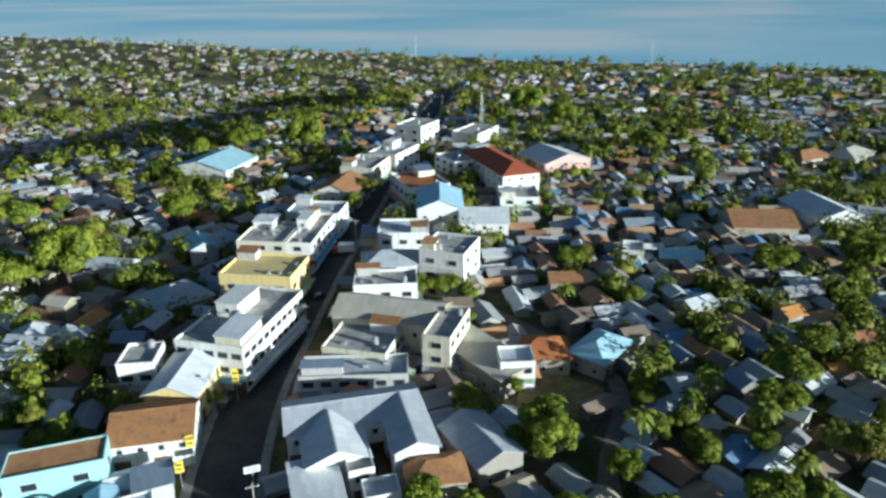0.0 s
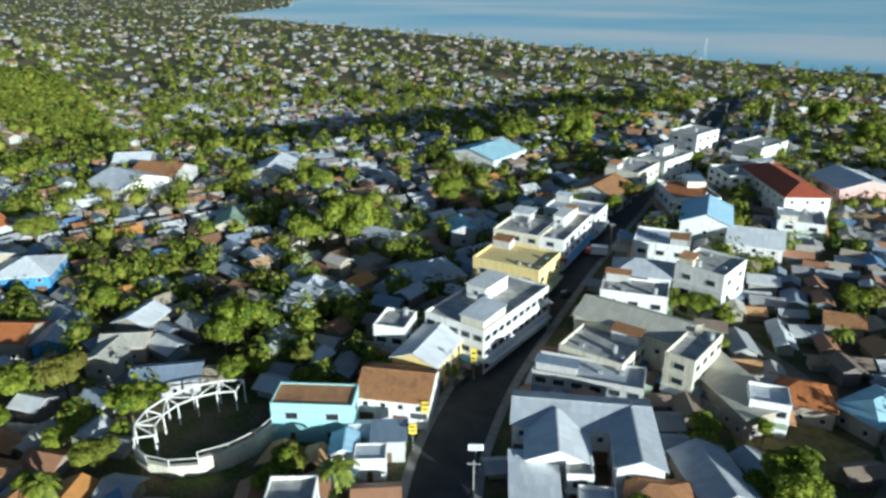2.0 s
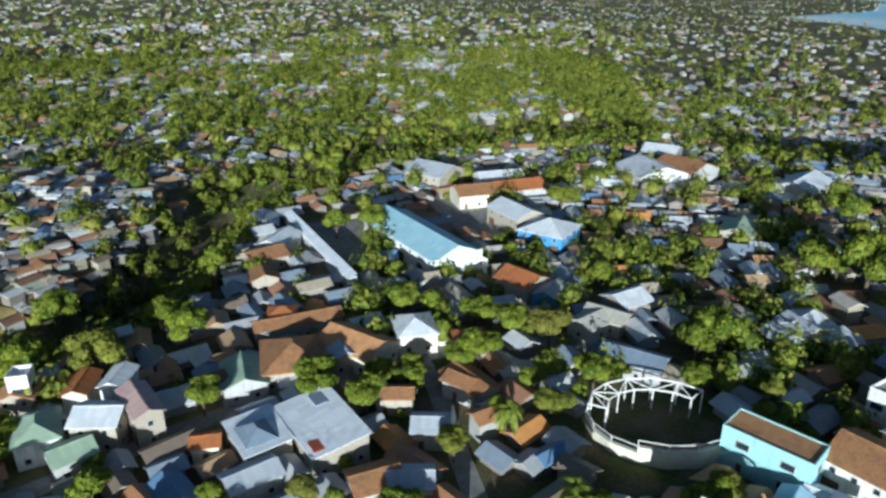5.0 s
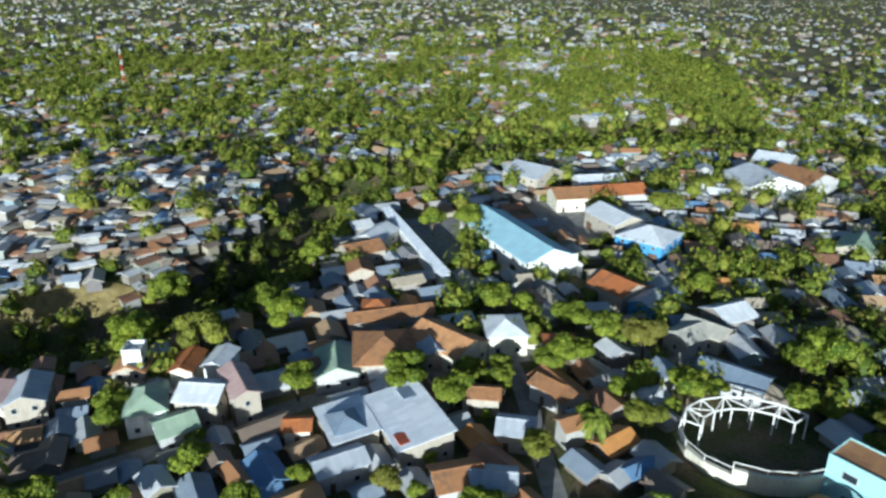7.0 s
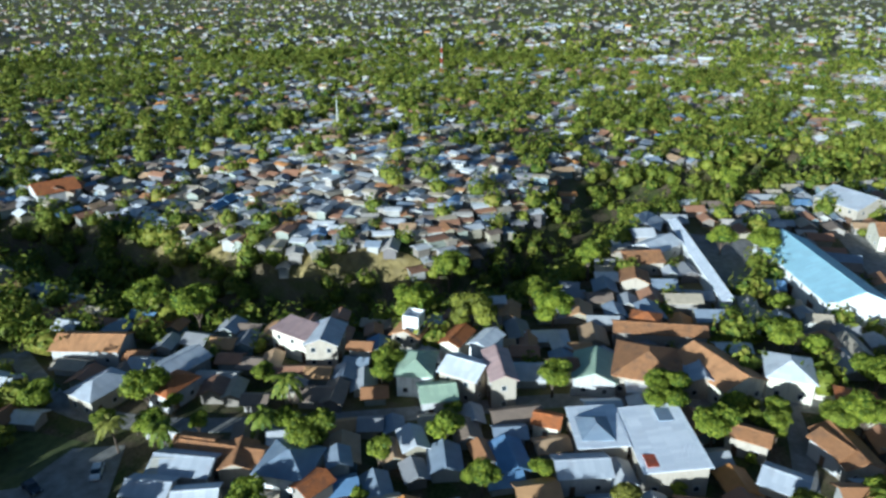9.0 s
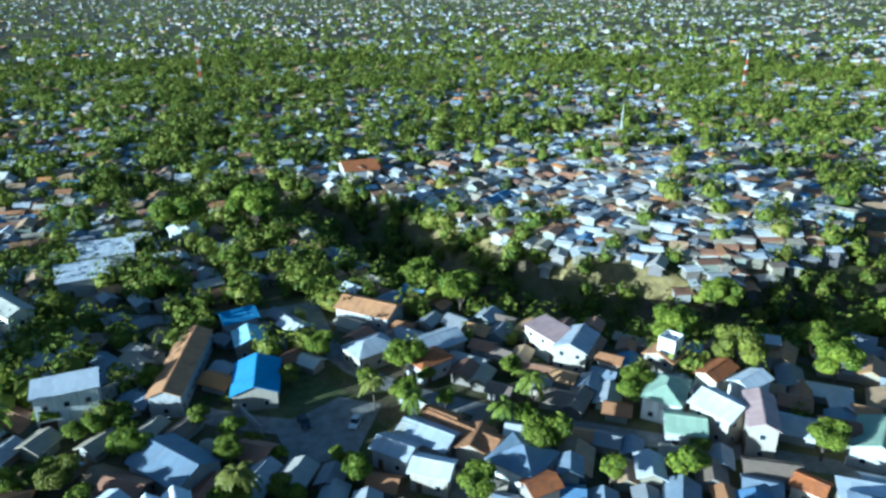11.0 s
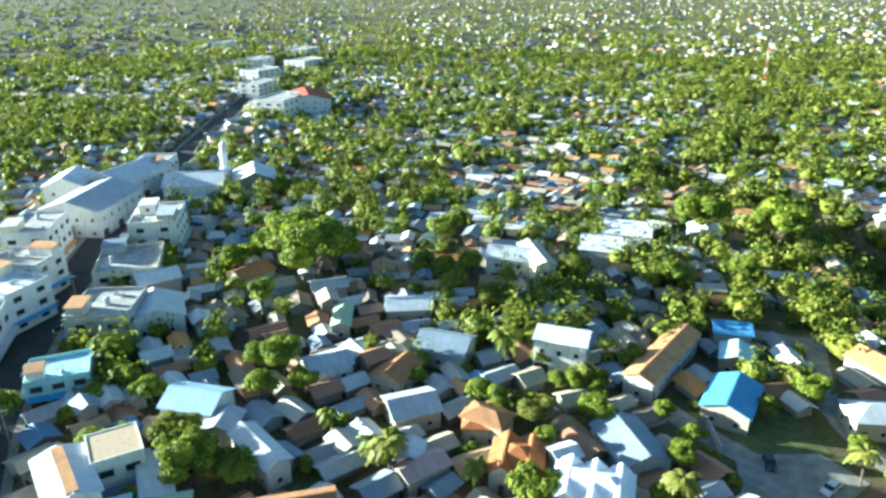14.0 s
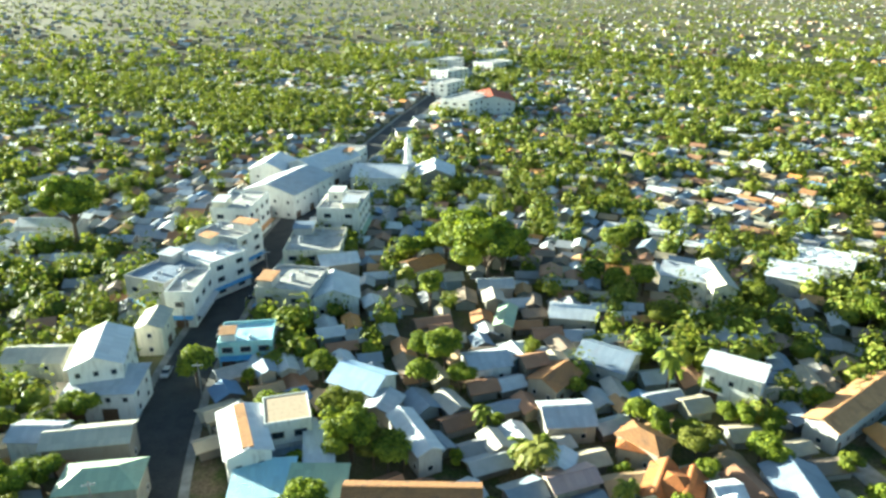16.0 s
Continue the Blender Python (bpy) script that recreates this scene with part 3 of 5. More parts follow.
draped("ground", -195, -102, 9, 22, -18, DRY, "dry yellow bank above the ravine")
draped("ground", -190, -52, 6, 26, 4, DRY, "dry yellow bank above the ravine")
CLEAR = [(20, 121, 11), (27, 106, 6), (-85, -74, 14), (-90, -88, 11), (-80.3, 83.2, 15.5), (-71, 71, 8), (-205, 60, 13), (-185, 57, 9), (-208, 106, 14), (-190, 106, 10), (-223, 56, 7), (-228, 47, 3), (-212, 47, 4), (-196, 47, 4), (-180, 48, 4)]


def green_side(x, y):
    """The west and the south of the town lie under more trees."""
    return np.clip((-x - 0.6 * np.maximum(y, 0) - 60) / 250, 0, 1) * 0.75 + 0.25 * np.clip((-y - 150) / 200, 0, 1)


def wooded(x, y):
    """How much of the ground trees take from the houses."""
    far_quarter = np.exp(-(((x + 265) / 65) ** 2 + ((y + 65) / 60) ** 2))
    west = np.exp(-(((x + 110) / 45) ** 2 + ((y - 215) / 70) ** 2))
    dense = np.exp(-(((x - 45) / 45) ** 2 + ((y - 175) / 55) ** 2))
    outer = np.clip((np.hypot(x, y) - 240) / 160, 0, 1)
    garden = np.exp(-(((x + 95) / 34) ** 2 + ((y - 100) / 34) ** 2))
    return np.clip(0.45 + 0.36 * wave(x, y, 36, 4) + (0.02 + 0.3 * wave(x, y, 95, 7) + 0.15 * green_side(x, y)) * outer
                   - 0.4 * far_quarter + 0.05 * west + 0.12 * garden - 0.25 * dense, 0.06, 0.92)


# ---- buildings along the street and in the quarters ----
block(-44.9, 138.3, 15.6, 28.3, -14, 10, 3, "white", "slab", step=2.7, extra=(-2.8, 3.4, 5.3, 9.6, 3.2))
block(-61.5, 122.9, 7.1, 8.4, 6, 9, 2, "white", "slab")
house(-51.5, 119.4, 16.2, 10.1, -92, 7, "gable", 2.0, "yellow", "light", storeys=2, ground="shutter")
house(-52.0, 104.8, 13.6, 12.3, -168, 6, "gable", 2.5, "white", "clay", storeys=2, ground="shutter")
block(-63.0, 92.2, 14.9, 6.9, 19, 8, 2, "teal", "rust", parapet=0.3, ground="door", step=6.0)
block(-53.2, 69.5, 7.3, 5.8, 24, 7, 2, "white", "slab")
house(-53.6, 86.2, 5.2, 4.4, 114, 4.2, "gable", 0.9, "white", "stripe", storeys=1)
block(-48.2, 85.4, 5.4, 4.2, 24, 4.4, 1, "white", "light", parapet=0.3, ground="door")
house(-47.6, 91.4, 5.6, 5.0, 24, 4.6, "shed", 0.6, "grey", "slate", storeys=1)
house(-53.0, 91.8, 4.4, 4.6, 24, 3.6, "gable", 0.8, "white", "light", storeys=1)
block(-47.3, 168.9, 19.1, 14.8, -8, 9, 2, "yellow", "yellow")
block(-51.4, 194.5, 14.8, 17.9, -7, 9, 3, "cream", "slab")
block(-40.6, 197.8, 8.4, 26.7, -6, 9, 3, "white", "slab", extra=(-1.8, 3.2, 3.4, 9.1, 3.2))
block(-42.3, 220.6, 17.6, 12.6, -7, 8, 2, "white", "tin")
house(-38.4, 251.0, 19.9, 15.4, 78, 7, "gable", 3.1, "white", "clay", storeys=2, ground="shutter")
block(-32.0, 278.0, 13.7, 21.4, -15, 9, 2, "cream", "slab")
block(-21.9, 301.3, 13.4, 22.8, -24, 9, 2, "white", "slab", extra=(-2.4, 2.7, 4.6, 7.8, 3.2))
block(-13.1, 343.3, 14.1, 19.4, -26, 12, 3, "white", "slab")
house(-12.1, 143.5, 24.6, 11.8, -14, 9, "gable", 2.4, "cream", "beige", storeys=2, ground="shutter")
block(-17.6, 133.1, 14.1, 13.0, -14, 7, 2, "cream", "slab")
house(7.6, 130.9, 23.1, 8.6, -54, 5, "shed", 0.9, "tan", "beige", storeys=1)
block(0.4, 134.3, 6.1, 14.8, -18, 10, 3, "cream", "slab")
block(14.6, 126.0, 7.1, 6.6, 3, 6.5, 2, "white", "light")
house(-17.0, 106.9, 23.7, 10.2, 14, 7, "gable", 2.0, "white", "tin", storeys=2, ground="shutter")
house(-19.1, 98.1, 11.3, 10.3, 106, 6.5, "gable", 2.1, "white", "light", storeys=2, ground="shutter")
house(-6.7, 102.0, 15.4, 7.4, 105, 7.5, "gable", 1.5, "white", "tin", storeys=2, ground="shutter")
house(-20.6, 89.1, 7.3, 9.9, 18, 5, "shed", 1.0, "tan", "light", storeys=1)
block(-14.2, 92.9, 4.2, 4.9, 18, 6, 2, "white", "slab")
block(-10.2, 87.9, 5.7, 4.4, 15, 5, 1, "white", "tin")
house(-1.7, 92.7, 9.5, 7.1, 8, 5, "hip", 1.9, "tan", "clay", storeys=1)
house(6.1, 100.6, 13.1, 8.9, -61, 5, "gable", 1.8, "dun", "tin", storeys=1)
block(-18.4, 122.7, 21.6, 8.1, 3, 6, 2, "grey", "tin")
block(1.5, 176.1, 12.5, 14.2, -20, 12, 3, "white", "slab")
house(-15.2, 176.0, 14.5, 10.9, 7, 8, "hip", 2.8, "white", "tin", storeys=2, ground="shutter")
block(-15.1, 162.5, 15.9, 9.3, 4, 8, 2, "white", "slab")
block(-12.5, 201.3, 15.4, 12.9, 1, 8, 2, "white", "light")
house(-1.6, 227.3, 21.4, 15.0, 91, 9, "gable", 3.0, "white", "stripe", storeys=2, ground="shutter")
block(-9.3, 251.6, 16.0, 21.7, 22, 9, 2, "white", "orange")
house(22.0, 274.7, 42.4, 15.2, -70, 10, "hip", 3.2, "white", "red", storeys=3, ground="shutter")
house(47.6, 295.7, 22.7, 22.4, 114, 7, "gable", 3.2, "pink", "light", storeys=2, ground="shutter")
block(27.0, 243.6, 14.0, 14.2, -1, 6, 2, "white", "slab")
house(13.0, 217.7, 15.4, 15.0, -1, 6, "gable", 3.0, "white", "light", storeys=2, ground="shutter")
block(11.0, 288.2, 16.6, 24.7, -61, 9, 3, "white", "slab")
block(15.9, 346.5, 14.0, 23.8, -29, 8, 2, "white", "slab")
house(34.2, 134.4, 13.2, 8.8, 50, 4, "hip", 2.3, "tan", "aqua", storeys=1)
house(21.2, 134.1, 11.4, 9.9, -3, 4, "hip", 2.6, "tan", "orange", storeys=1)
house(32.3, 172.0, 8.2, 7.6, -1, 4, "gable", 1.5, "dun", "clay", storeys=1)
house(62.6, 156.2, 7.9, 6.5, 28, 4, "gable", 1.3, "dun", "light", storeys=1)
house(129.5, 227.2, 23.6, 17.4, -83, 5, "gable", 3.2, "white", "light", storeys=1)
block(54.9, 188.5, 5.9, 8.3, -14, 6, 2, "white", "light")
house(102.9, 216.3, 20.0, 17.2, -4, 5, "gable", 3.2, "tan", "clay", storeys=1)
house(64.7, 110.5, 6.2, 4.8, -47, 4, "gable", 1.0, "tan", "tin", storeys=1)
house(183.0, 308.2, 23.9, 14.1, 42, 4, "hip", 3.2, "tan", "beige", storeys=1)
house(162.1, 305.1, 19.7, 11.6, 26, 4, "hip", 3.0, "tan", "clay", storeys=1)
house(-98.2, 292.7, 25.6, 25.5, 74, 6, "gable", 3.2, "white", "aqua", storeys=1)
house(68.9, 188.2, 11.7, 6.9, -11, 4, "gable", 1.4, "tan", "aqua", storeys=1)
house(-71.0, 201.3, 10.9, 8.9, 74, 4, "gable", 1.8, "grey", "tin", storeys=1)
house(-95.2, 184.3, 13.2, 6.6, -10, 4, "gable", 1.3, "grey", "tin", storeys=1)
house(-92.4, 136.1, 8.9, 6.6, -9, 5, "gable", 1.3, "tan", "tin", storeys=1)
house(-211.7, 195.6, 21.5, 20.1, -12, 6, "gable", 3.2, "white", "light", storeys=1)
house(-209.0, 211.2, 19.7, 17.9, 9, 6, "gable", 3.2, "grey", "clay", storeys=1)
house(-233.8, 221.1, 14.6, 14.1, 32, 6, "gable", 2.8, "dun", "light", storeys=1)
house(-173.3, 237.5, 23.7, 13.9, 110, 5, "gable", 2.8, "grey", "light", storeys=1)
house(-94.2, 138.8, 10.4, 9.3, 103, 4, "gable", 1.9, "white", "light", storeys=1)
house(-85.9, 138.6, 8.2, 8.1, 106, 4, "gable", 1.6, "grey", "tin", storeys=1)
house(-148.2, 176.7, 13.5, 10.2, 124, 4, "gable", 2.0, "tan", "green", storeys=1)
house(-144.2, 92.3, 11.4, 8.2, 21, 4, "hip", 2.1, "tan", "orange", storeys=1)
house(-117.9, 65.1, 5.8, 5.2, 35, 6, "hip", 1.3, "cream", "red", storeys=2)
house(-106.8, 55.7, 6.2, 5.1, 28, 4, "gable", 1.0, "grey", "clay", storeys=1)
house(-117.5, 100.2, 9.7, 7.0, 28, 4, "gable", 1.4, "tan", "beige", storeys=1)
house(-99.0, 93.0, 13.2, 7.2, 33, 4, "gable", 1.4, "grey", "slate", storeys=1)
house(-74.3, 197.7, 11.8, 7.9, 118, 5, "gable", 1.6, "grey", "aqua", storeys=1)
house(-69.7, 161.8, 14.8, 14.2, 48, 4, "hip", 3.2, "dun", "tin", storeys=1)
ob = house(-182.0, 79.2, 43.0, 15.5, 7, 6, "gable", 3.2, "white", "aqua", storeys=2, ground="shutter")
part("gable_wall", boxes((21.5, -8.2, -0.6, 21.9, 8.2, 6.6), (22.3, -8.2, -0.6, 24.5, -7.8, 4.5), (22.3, 7.8, -0.6, 24.5, 8.2, 4.5)), MAT["white"], ob, "white plastered end wall")
house(-171.2, 119.4, 14.8, 14.7, 32, 5.5, "hip", 3.2, "blue", "light", storeys=2, ground="shutter")
house(-188.9, 117.8, 17.0, 11.6, 5, 6, "gable", 2.3, "tan", "light", storeys=2, ground="shutter")
house(-216.6, 134.9, 19.4, 11.3, 84, 5, "gable", 2.3, "grey", "orange", storeys=1)
house(-217.8, 117.1, 14.8, 11.9, 82, 5, "gable", 2.4, "cream", "clay", storeys=1)
house(-231.5, 135.6, 17.9, 9.8, 81, 5, "gable", 2.0, "white", "light", storeys=1)
house(-246.5, 114.5, 17.1, 16.8, 29, 6, "gable", 3.2, "tan", "tin", storeys=2, ground="shutter")
house(-193.0, 50.3, 61.0, 2.2, 2.4, 3.8, "shed", 0.9, "white", "white_tin", "long narrow covered walkway with a white sheet roof", 0, 0.35)
house(-221.0, 40.3, 12.0, 9.4, 167, 4, "gable", 1.9, "dun", "tin", storeys=1)
house(-200.1, 40.7, 12.9, 8.1, 138, 4, "gable", 1.6, "grey", "light", storeys=1)
house(-189.3, 34.0, 10.8, 8.8, 103, 4, "gable", 1.8, "tan", "clay", storeys=1)
house(-175.3, 30.6, 7.2, 7.0, 176, 4, "gable", 1.4, "tan", "clay", storeys=1)
house(-130.1, 27.3, 14.4, 12.9, 169, 4.5, "hip", 3.2, "tan", "clay", storeys=1)
house(-145.5, 32.2, 20.1, 5.4, 89, 4.5, "gable", 1.1, "dun", "clay", storeys=1)
house(-129.9, 37.6, 11.5, 7.1, -180, 4, "gable", 1.4, "tan", "tin", storeys=1)
house(-129.7, 41.4, 14.6, 10.5, -150, 4.5, "gable", 2.1, "cream", "rust", storeys=1)
house(-130.3, 55.4, 10.2, 8.7, 167, 5, "hip", 2.3, "cream", "light", storeys=1)
house(-149.7, 29.7, 6.3, 5.6, 74, 5, "hip", 1.4, "tan", "orange", storeys=1)
house(-127.8, 16.4, 10.6, 8.3, 174, 4, "gable", 1.7, "grey", "green", storeys=1)
house(-122.9, 25.1, 5.3, 4.4, 88, 3, "shed", 0.4, "grey", "light", storeys=1)
house(-118.8, 63.6, 6.5, 5.6, 75, 6, "hip", 1.5, "tan", "orange", storeys=2)
house(-106.7, 57.6, 11.2, 6.4, 9, 3.5, "gable", 1.3, "tan", "clay", storeys=1)
ob = house(-106.0, 14.8, 11.4, 8.2, 8, 4.6, "shed", 0.5, "tan", "white_tin", "white sheet-roofed hall with a blue-grey pyramid roof", 1)
pyramid = hip(6.6, 5.4, 5.1, 1.7, 0.2)
bmesh.ops.transform(pyramid, matrix=Matrix.Translation((1.0, -0.6, 0)), verts=pyramid.verts)
part("pyramid_roof", pyramid, MAT["slate"], ob, "blue-grey pyramid roof")
ob = house(-103.4, 25.5, 17.4, 10.3, 8, 5, "shed", 1.1, "tan", "white_tin", storeys=1)
part("roof_patch", boxes((4.6, -4.6, 5.16, 7.8, -1.6, 5.42)), MAT["red"], ob, "red-brown tiled corner")
part("roof_patch", boxes((-7.6, 0.8, 5.75, -3.8, 4.2, 6.02)), MAT["slate"], ob, "dark sheet patch")
house(-96.0, 11.6, 8.5, 5.6, 101, 4, "gable", 1.1, "grey", "tin", storeys=1)
house(-86.7, 29.5, 7.9, 6.6, 88, 4, "gable", 1.3, "grey", "clay", storeys=1)
house(-84.4, 34.9, 7.1, 5.4, 66, 4, "gable", 1.1, "grey", "tin", storeys=1)
house(-142.6, 92.1, 10.9, 10.0, 19, 5, "gable", 2.0, "tan", "orange", storeys=1)
house(-134.5, 95.7, 8.9, 6.4, 123, 4, "gable", 1.3, "blue", "tin", storeys=1)
house(-132.6, -47.7, 12.1, 6.0, 64, 6, "shed", 0.6, "cream", "pinkroof", storeys=2, ground="shutter")
house(-131.6, -41.9, 9.5, 6.9, -177, 6, "gable", 1.4, "tan", "tin", storeys=2, ground="shutter")
house(-123.3, -20.3, 9.7, 7.1, -178, 5, "hip", 1.8, "white", "green", storeys=1)
house(-121.4, -9.9, 8.0, 7.7, 67, 6, "gable", 1.5, "tan", "light", storeys=2)
house(-115.1, -15.0, 6.6, 6.5, 106, 4, "gable", 1.3, "grey", "green", storeys=1)
house(-121.4, -3.2, 11.3, 4.8, 12, 7, "gable", 1.0, "tan", "pinkroof", storeys=2, ground="shutter")
block(-136.8, -23.0, 3.7, 4.1, 77, 9, 2, "white", "light")
house(-137.6, -23.9, 6.6, 6.4, 167, 5, "gable", 1.3, "tan", "rust", storeys=2)
house(-133.8, -13.0, 8.0, 4.4, 161, 6, "gable", 0.9, "cream", "orange", storeys=1)
house(-133.4, -6.5, 7.2, 4.4, 155, 6, "gable", 0.9, "white", "light", storeys=1)
house(-96.1, 43.9, 6.4, 5.9, 62, 4, "gable", 1.2, "tan", "tin", storeys=1)
house(-109.1, 6.3, 4.6, 4.2, 77, 3.5, "gable", 0.8, "cream", "orange", storeys=1)
house(-108.2, 41.6, 7.0, 4.6, 66, 4, "gable", 0.9, "tan", "clay", storeys=1)
house(-116.6, 94.6, 7.9, 7.0, 104, 4, "gable", 1.4, "grey", "beige", storeys=1)
house(-122.7, 110.4, 9.1, 8.8, 96, 4, "gable", 1.8, "dun", "light", storeys=1)
ob = house(-47.5, -76.2, 11.6, 7.5, 146, 7, "hip", 2.0, "white", "white_tin", storeys=2, ground="shutter")
cross_gables(ob, 11.6, 7.5, 7, 1.2, MAT["white_tin"], 3)
house(-47.4, -85.9, 4.1, 3.7, -174, 6, "gable", 0.7, "grey", "light", storeys=1)
ob = house(-39.9, -88.1, 8.4, 8.2, 150, 5, "hip", 2.1, "grey", "orange", storeys=1)
cross_gables(ob, 8.4, 8.2, 5, 1.3, MAT["orange"], 2)
house(-39.2, -100.7, 8.0, 5.2, 132, 5, "hip", 1.4, "tan", "clay", storeys=1)
house(-61.0, -87.5, 12.5, 8.8, 87, 4, "gable", 1.8, "grey", "slate", storeys=1)
house(-87.7, -94.5, 12.7, 8.7, -139, 4, "gable", 1.7, "tan", "blue_tin", storeys=1)
house(-99.5, -108.0, 7.2, 6.5, -129, 4, "gable", 1.3, "dun", "aqua", storeys=1)
house(-106.1, -118.4, 7.9, 6.6, 152, 4, "gable", 1.3, "grey", "blue_tin", storeys=1)
house(-83.2, -111.2, 26.4, 6.0, -145, 5, "gable", 1.2, "grey", "rust", storeys=1)
house(-62.7, -118.8, 10.9, 5.9, 145, 8, "shed", 0.6, "white", "light", storeys=2, ground="shutter")
house(-71.4, -169.6, 12.1, 10.2, 150, 7, "gable", 2.0, "white", "tin", storeys=2, ground="shutter")
house(-77.3, -164.8, 17.0, 5.7, -97, 8, "gable", 1.1, "cream", "beige", storeys=2, ground="shutter")
house(-103.0, -173.5, 12.6, 12.3, 147, 5, "gable", 2.5, "grey", "light", storeys=1)
house(-117.5, -183.2, 14.5, 12.6, 143, 5, "gable", 2.5, "white", "light", storeys=1)
house(-37.6, -153.2, 10.8, 6.5, 161, 4, "gable", 1.3, "tan", "light", storeys=1)
house(-40.3, -130.8, 11.1, 9.8, 144, 4, "gable", 2.0, "grey", "slate", storeys=1)
house(-126.1, -93.6, 14.5, 8.2, 95, 4, "gable", 1.6, "grey", "rust", storeys=1)
house(-109.8, -81.8, 9.8, 7.1, 158, 4, "hip", 1.8, "tan", "tin", storeys=1)
house(-112.0, -68.0, 7.9, 6.1, 159, 4, "hip", 1.6, "grey", "orange", storeys=1)
house(-120.1, -70.1, 9.3, 7.0, 155, 4, "gable", 1.4, "dun", "tin", storeys=1)
house(-89.2, -54.2, 9.9, 6.1, 89, 4, "gable", 1.2, "grey", "tin", storeys=1)
house(-94.4, -54.8, 6.7, 4.6, 86, 4, "gable", 0.9, "grey", "clay", storeys=1)
house(-91.9, -46.1, 6.6, 5.2, -170, 4, "gable", 1.0, "tan", "clay", storeys=1)
house(-81.7, -48.9, 6.5, 4.8, 103, 4, "gable", 1.0, "tan", "light", storeys=1)
house(-90.4, -36.5, 8.4, 8.3, 83, 5, "hip", 2.2, "white", "slate", storeys=1)
house(-88.8, -54.1, 9.9, 4.7, 94, 4, "gable", 0.9, "dun", "beige", storeys=1)
house(-93.2, -49.6, 15.1, 4.0, 85, 4, "gable", 0.8, "dun", "clay", storeys=1)
house(-83.0, -57.2, 6.9, 4.5, 91, 4, "gable", 0.9, "grey", "tin", storeys=1)
house(-85.5, -31.2, 5.0, 3.8, 147, 5, "gable", 0.8, "dun", "orange", storeys=1)
house(-235.2, -173.9, 13.7, 12.1, -164, 4, "gable", 2.4, "tan", "orange", storeys=1)
house(-232.5, -175.2, 14.5, 13.7, 140, 5, "gable", 2.7, "grey", "orange", storeys=1)
house(-140.4, -175.6, 9.7, 9.0, -118, 5, "gable", 1.8, "white", "light", storeys=1)
ob = house(30.5, -100.5, 13.5, 7.2, 110, 8, "gable", 1.1, "white", "light", storeys=2, ground="shutter")
part("roof_strip", boxes((-6.5, -0.9, 9.02, 6.6, 0.9, 9.32)), MAT["rust"], ob, "rust-brown sheet along the ridge")
block(24.2, -106.2, 8.0, 8.4, 14, 8.6, 2, "white", "tanroof", parapet=0.18)
house(25.6, -91.4, 9.2, 7.8, -177, 5, "shed", 0.8, "dun", "aqua", storeys=1)
house(16.8, -90.4, 8.8, 6.9, 178, 5, "shed", 0.7, "dun", "green", storeys=1)
house(17.8, -99.6, 4.4, 11.0, -172, 5, "shed", 1.1, "dun", "light", storeys=1)
house(1.6, -85.6, 20.5, 4.0, 177, 7, "gable", 0.8, "white", "clay", storeys=2, ground="shutter")
block(38.8, -139.4, 11.6, 9.9, -174, 6, 2, "teal", "aqua")
block(32.9, -164.7, 14.0, 15.3, 168, 8, 2, "grey", "slab")
house(22.6, -165.5, 12.8, 12.4, -84, 5, "gable", 2.5, "white", "light", storeys=1)
block(31.2, -195.7, 16.1, 19.7, 179, 7, 2, "cream", "slab")
house(23.8, -185.8, 10.5, 7.8, -163, 5, "gable", 1.6, "dun", "light", storeys=1)
block(25.4, -222.4, 13.7, 20.0, 174, 11, 3, "white", "slab", extra=(-2.5, 2.4, 4.7, 6.8, 3.2))
house(15.9, -278.7, 21.7, 18.6, 172, 6, "gable", 3.2, "white", "light", storeys=1)
house(-6.1, -279.3, 18.1, 15.9, -91, 6, "gable", 3.2, "dun", "light", storeys=1)
block(58.9, -219.9, 12.4, 19.6, 173, 12, 3, "white", "slab")
block(57.0, -196.4, 15.3, 11.4, 155, 10, 3, "white", "slab")
block(58.1, -179.4, 16.7, 13.0, 144, 10, 3, "white", "light")
block(66.0, -169.3, 13.0, 16.4, 155, 9, 2, "grey", "slate")
block(58.3, -161.7, 6.8, 15.4, 179, 9, 2, "white", "slab")
house(64.9, -126.3, 14.5, 9.8, -77, 10, "gable", 2.0, "white", "light", storeys=3, ground="shutter")
house(61.8, -120.2, 12.9, 9.2, -179, 6, "shed", 0.9, "white", "tin", storeys=2, ground="shutter")
house(57.8, -102.8, 13.9, 6.1, -172, 6, "gable", 1.2, "dun", "beige", storeys=1)
house(67.1, -104.1, 8.2, 5.7, 178, 6, "gable", 1.1, "white", "tin", storeys=1)
house(51.1, -91.8, 11.9, 7.0, -173, 6, "hip", 1.8, "tan", "green", storeys=1)
house(80.7, -131.4, 12.1, 7.2, 180, 6, "gable", 1.4, "cream", "beige", storeys=2, ground="shutter")
house(61.4, -145.1, 9.3, 5.7, -86, 7, "gable", 1.1, "cream", "beige", storeys=2, ground="shutter")
house(-45.6, -446.4, 32.0, 26.8, -91, 10, "gable", 3.2, "white", "red", storeys=3, ground="shutter")
block(-20.0, -521.5, 15.8, 26.9, 147, 9, 3, "white", "slab")
block(-25.0, -586.1, 17.2, 29.3, 141, 9, 3, "white", "slab")
block(-68.0, -659.8, 21.2, 32.0, 140, 9, 3, "white", "slab")
block(-76.9, -757.1, 22.2, 32.0, 148, 9, 3, "white", "slab")
block(-27.0, -682.5, 19.6, 32.0, 151, 9, 3, "white", "slab")
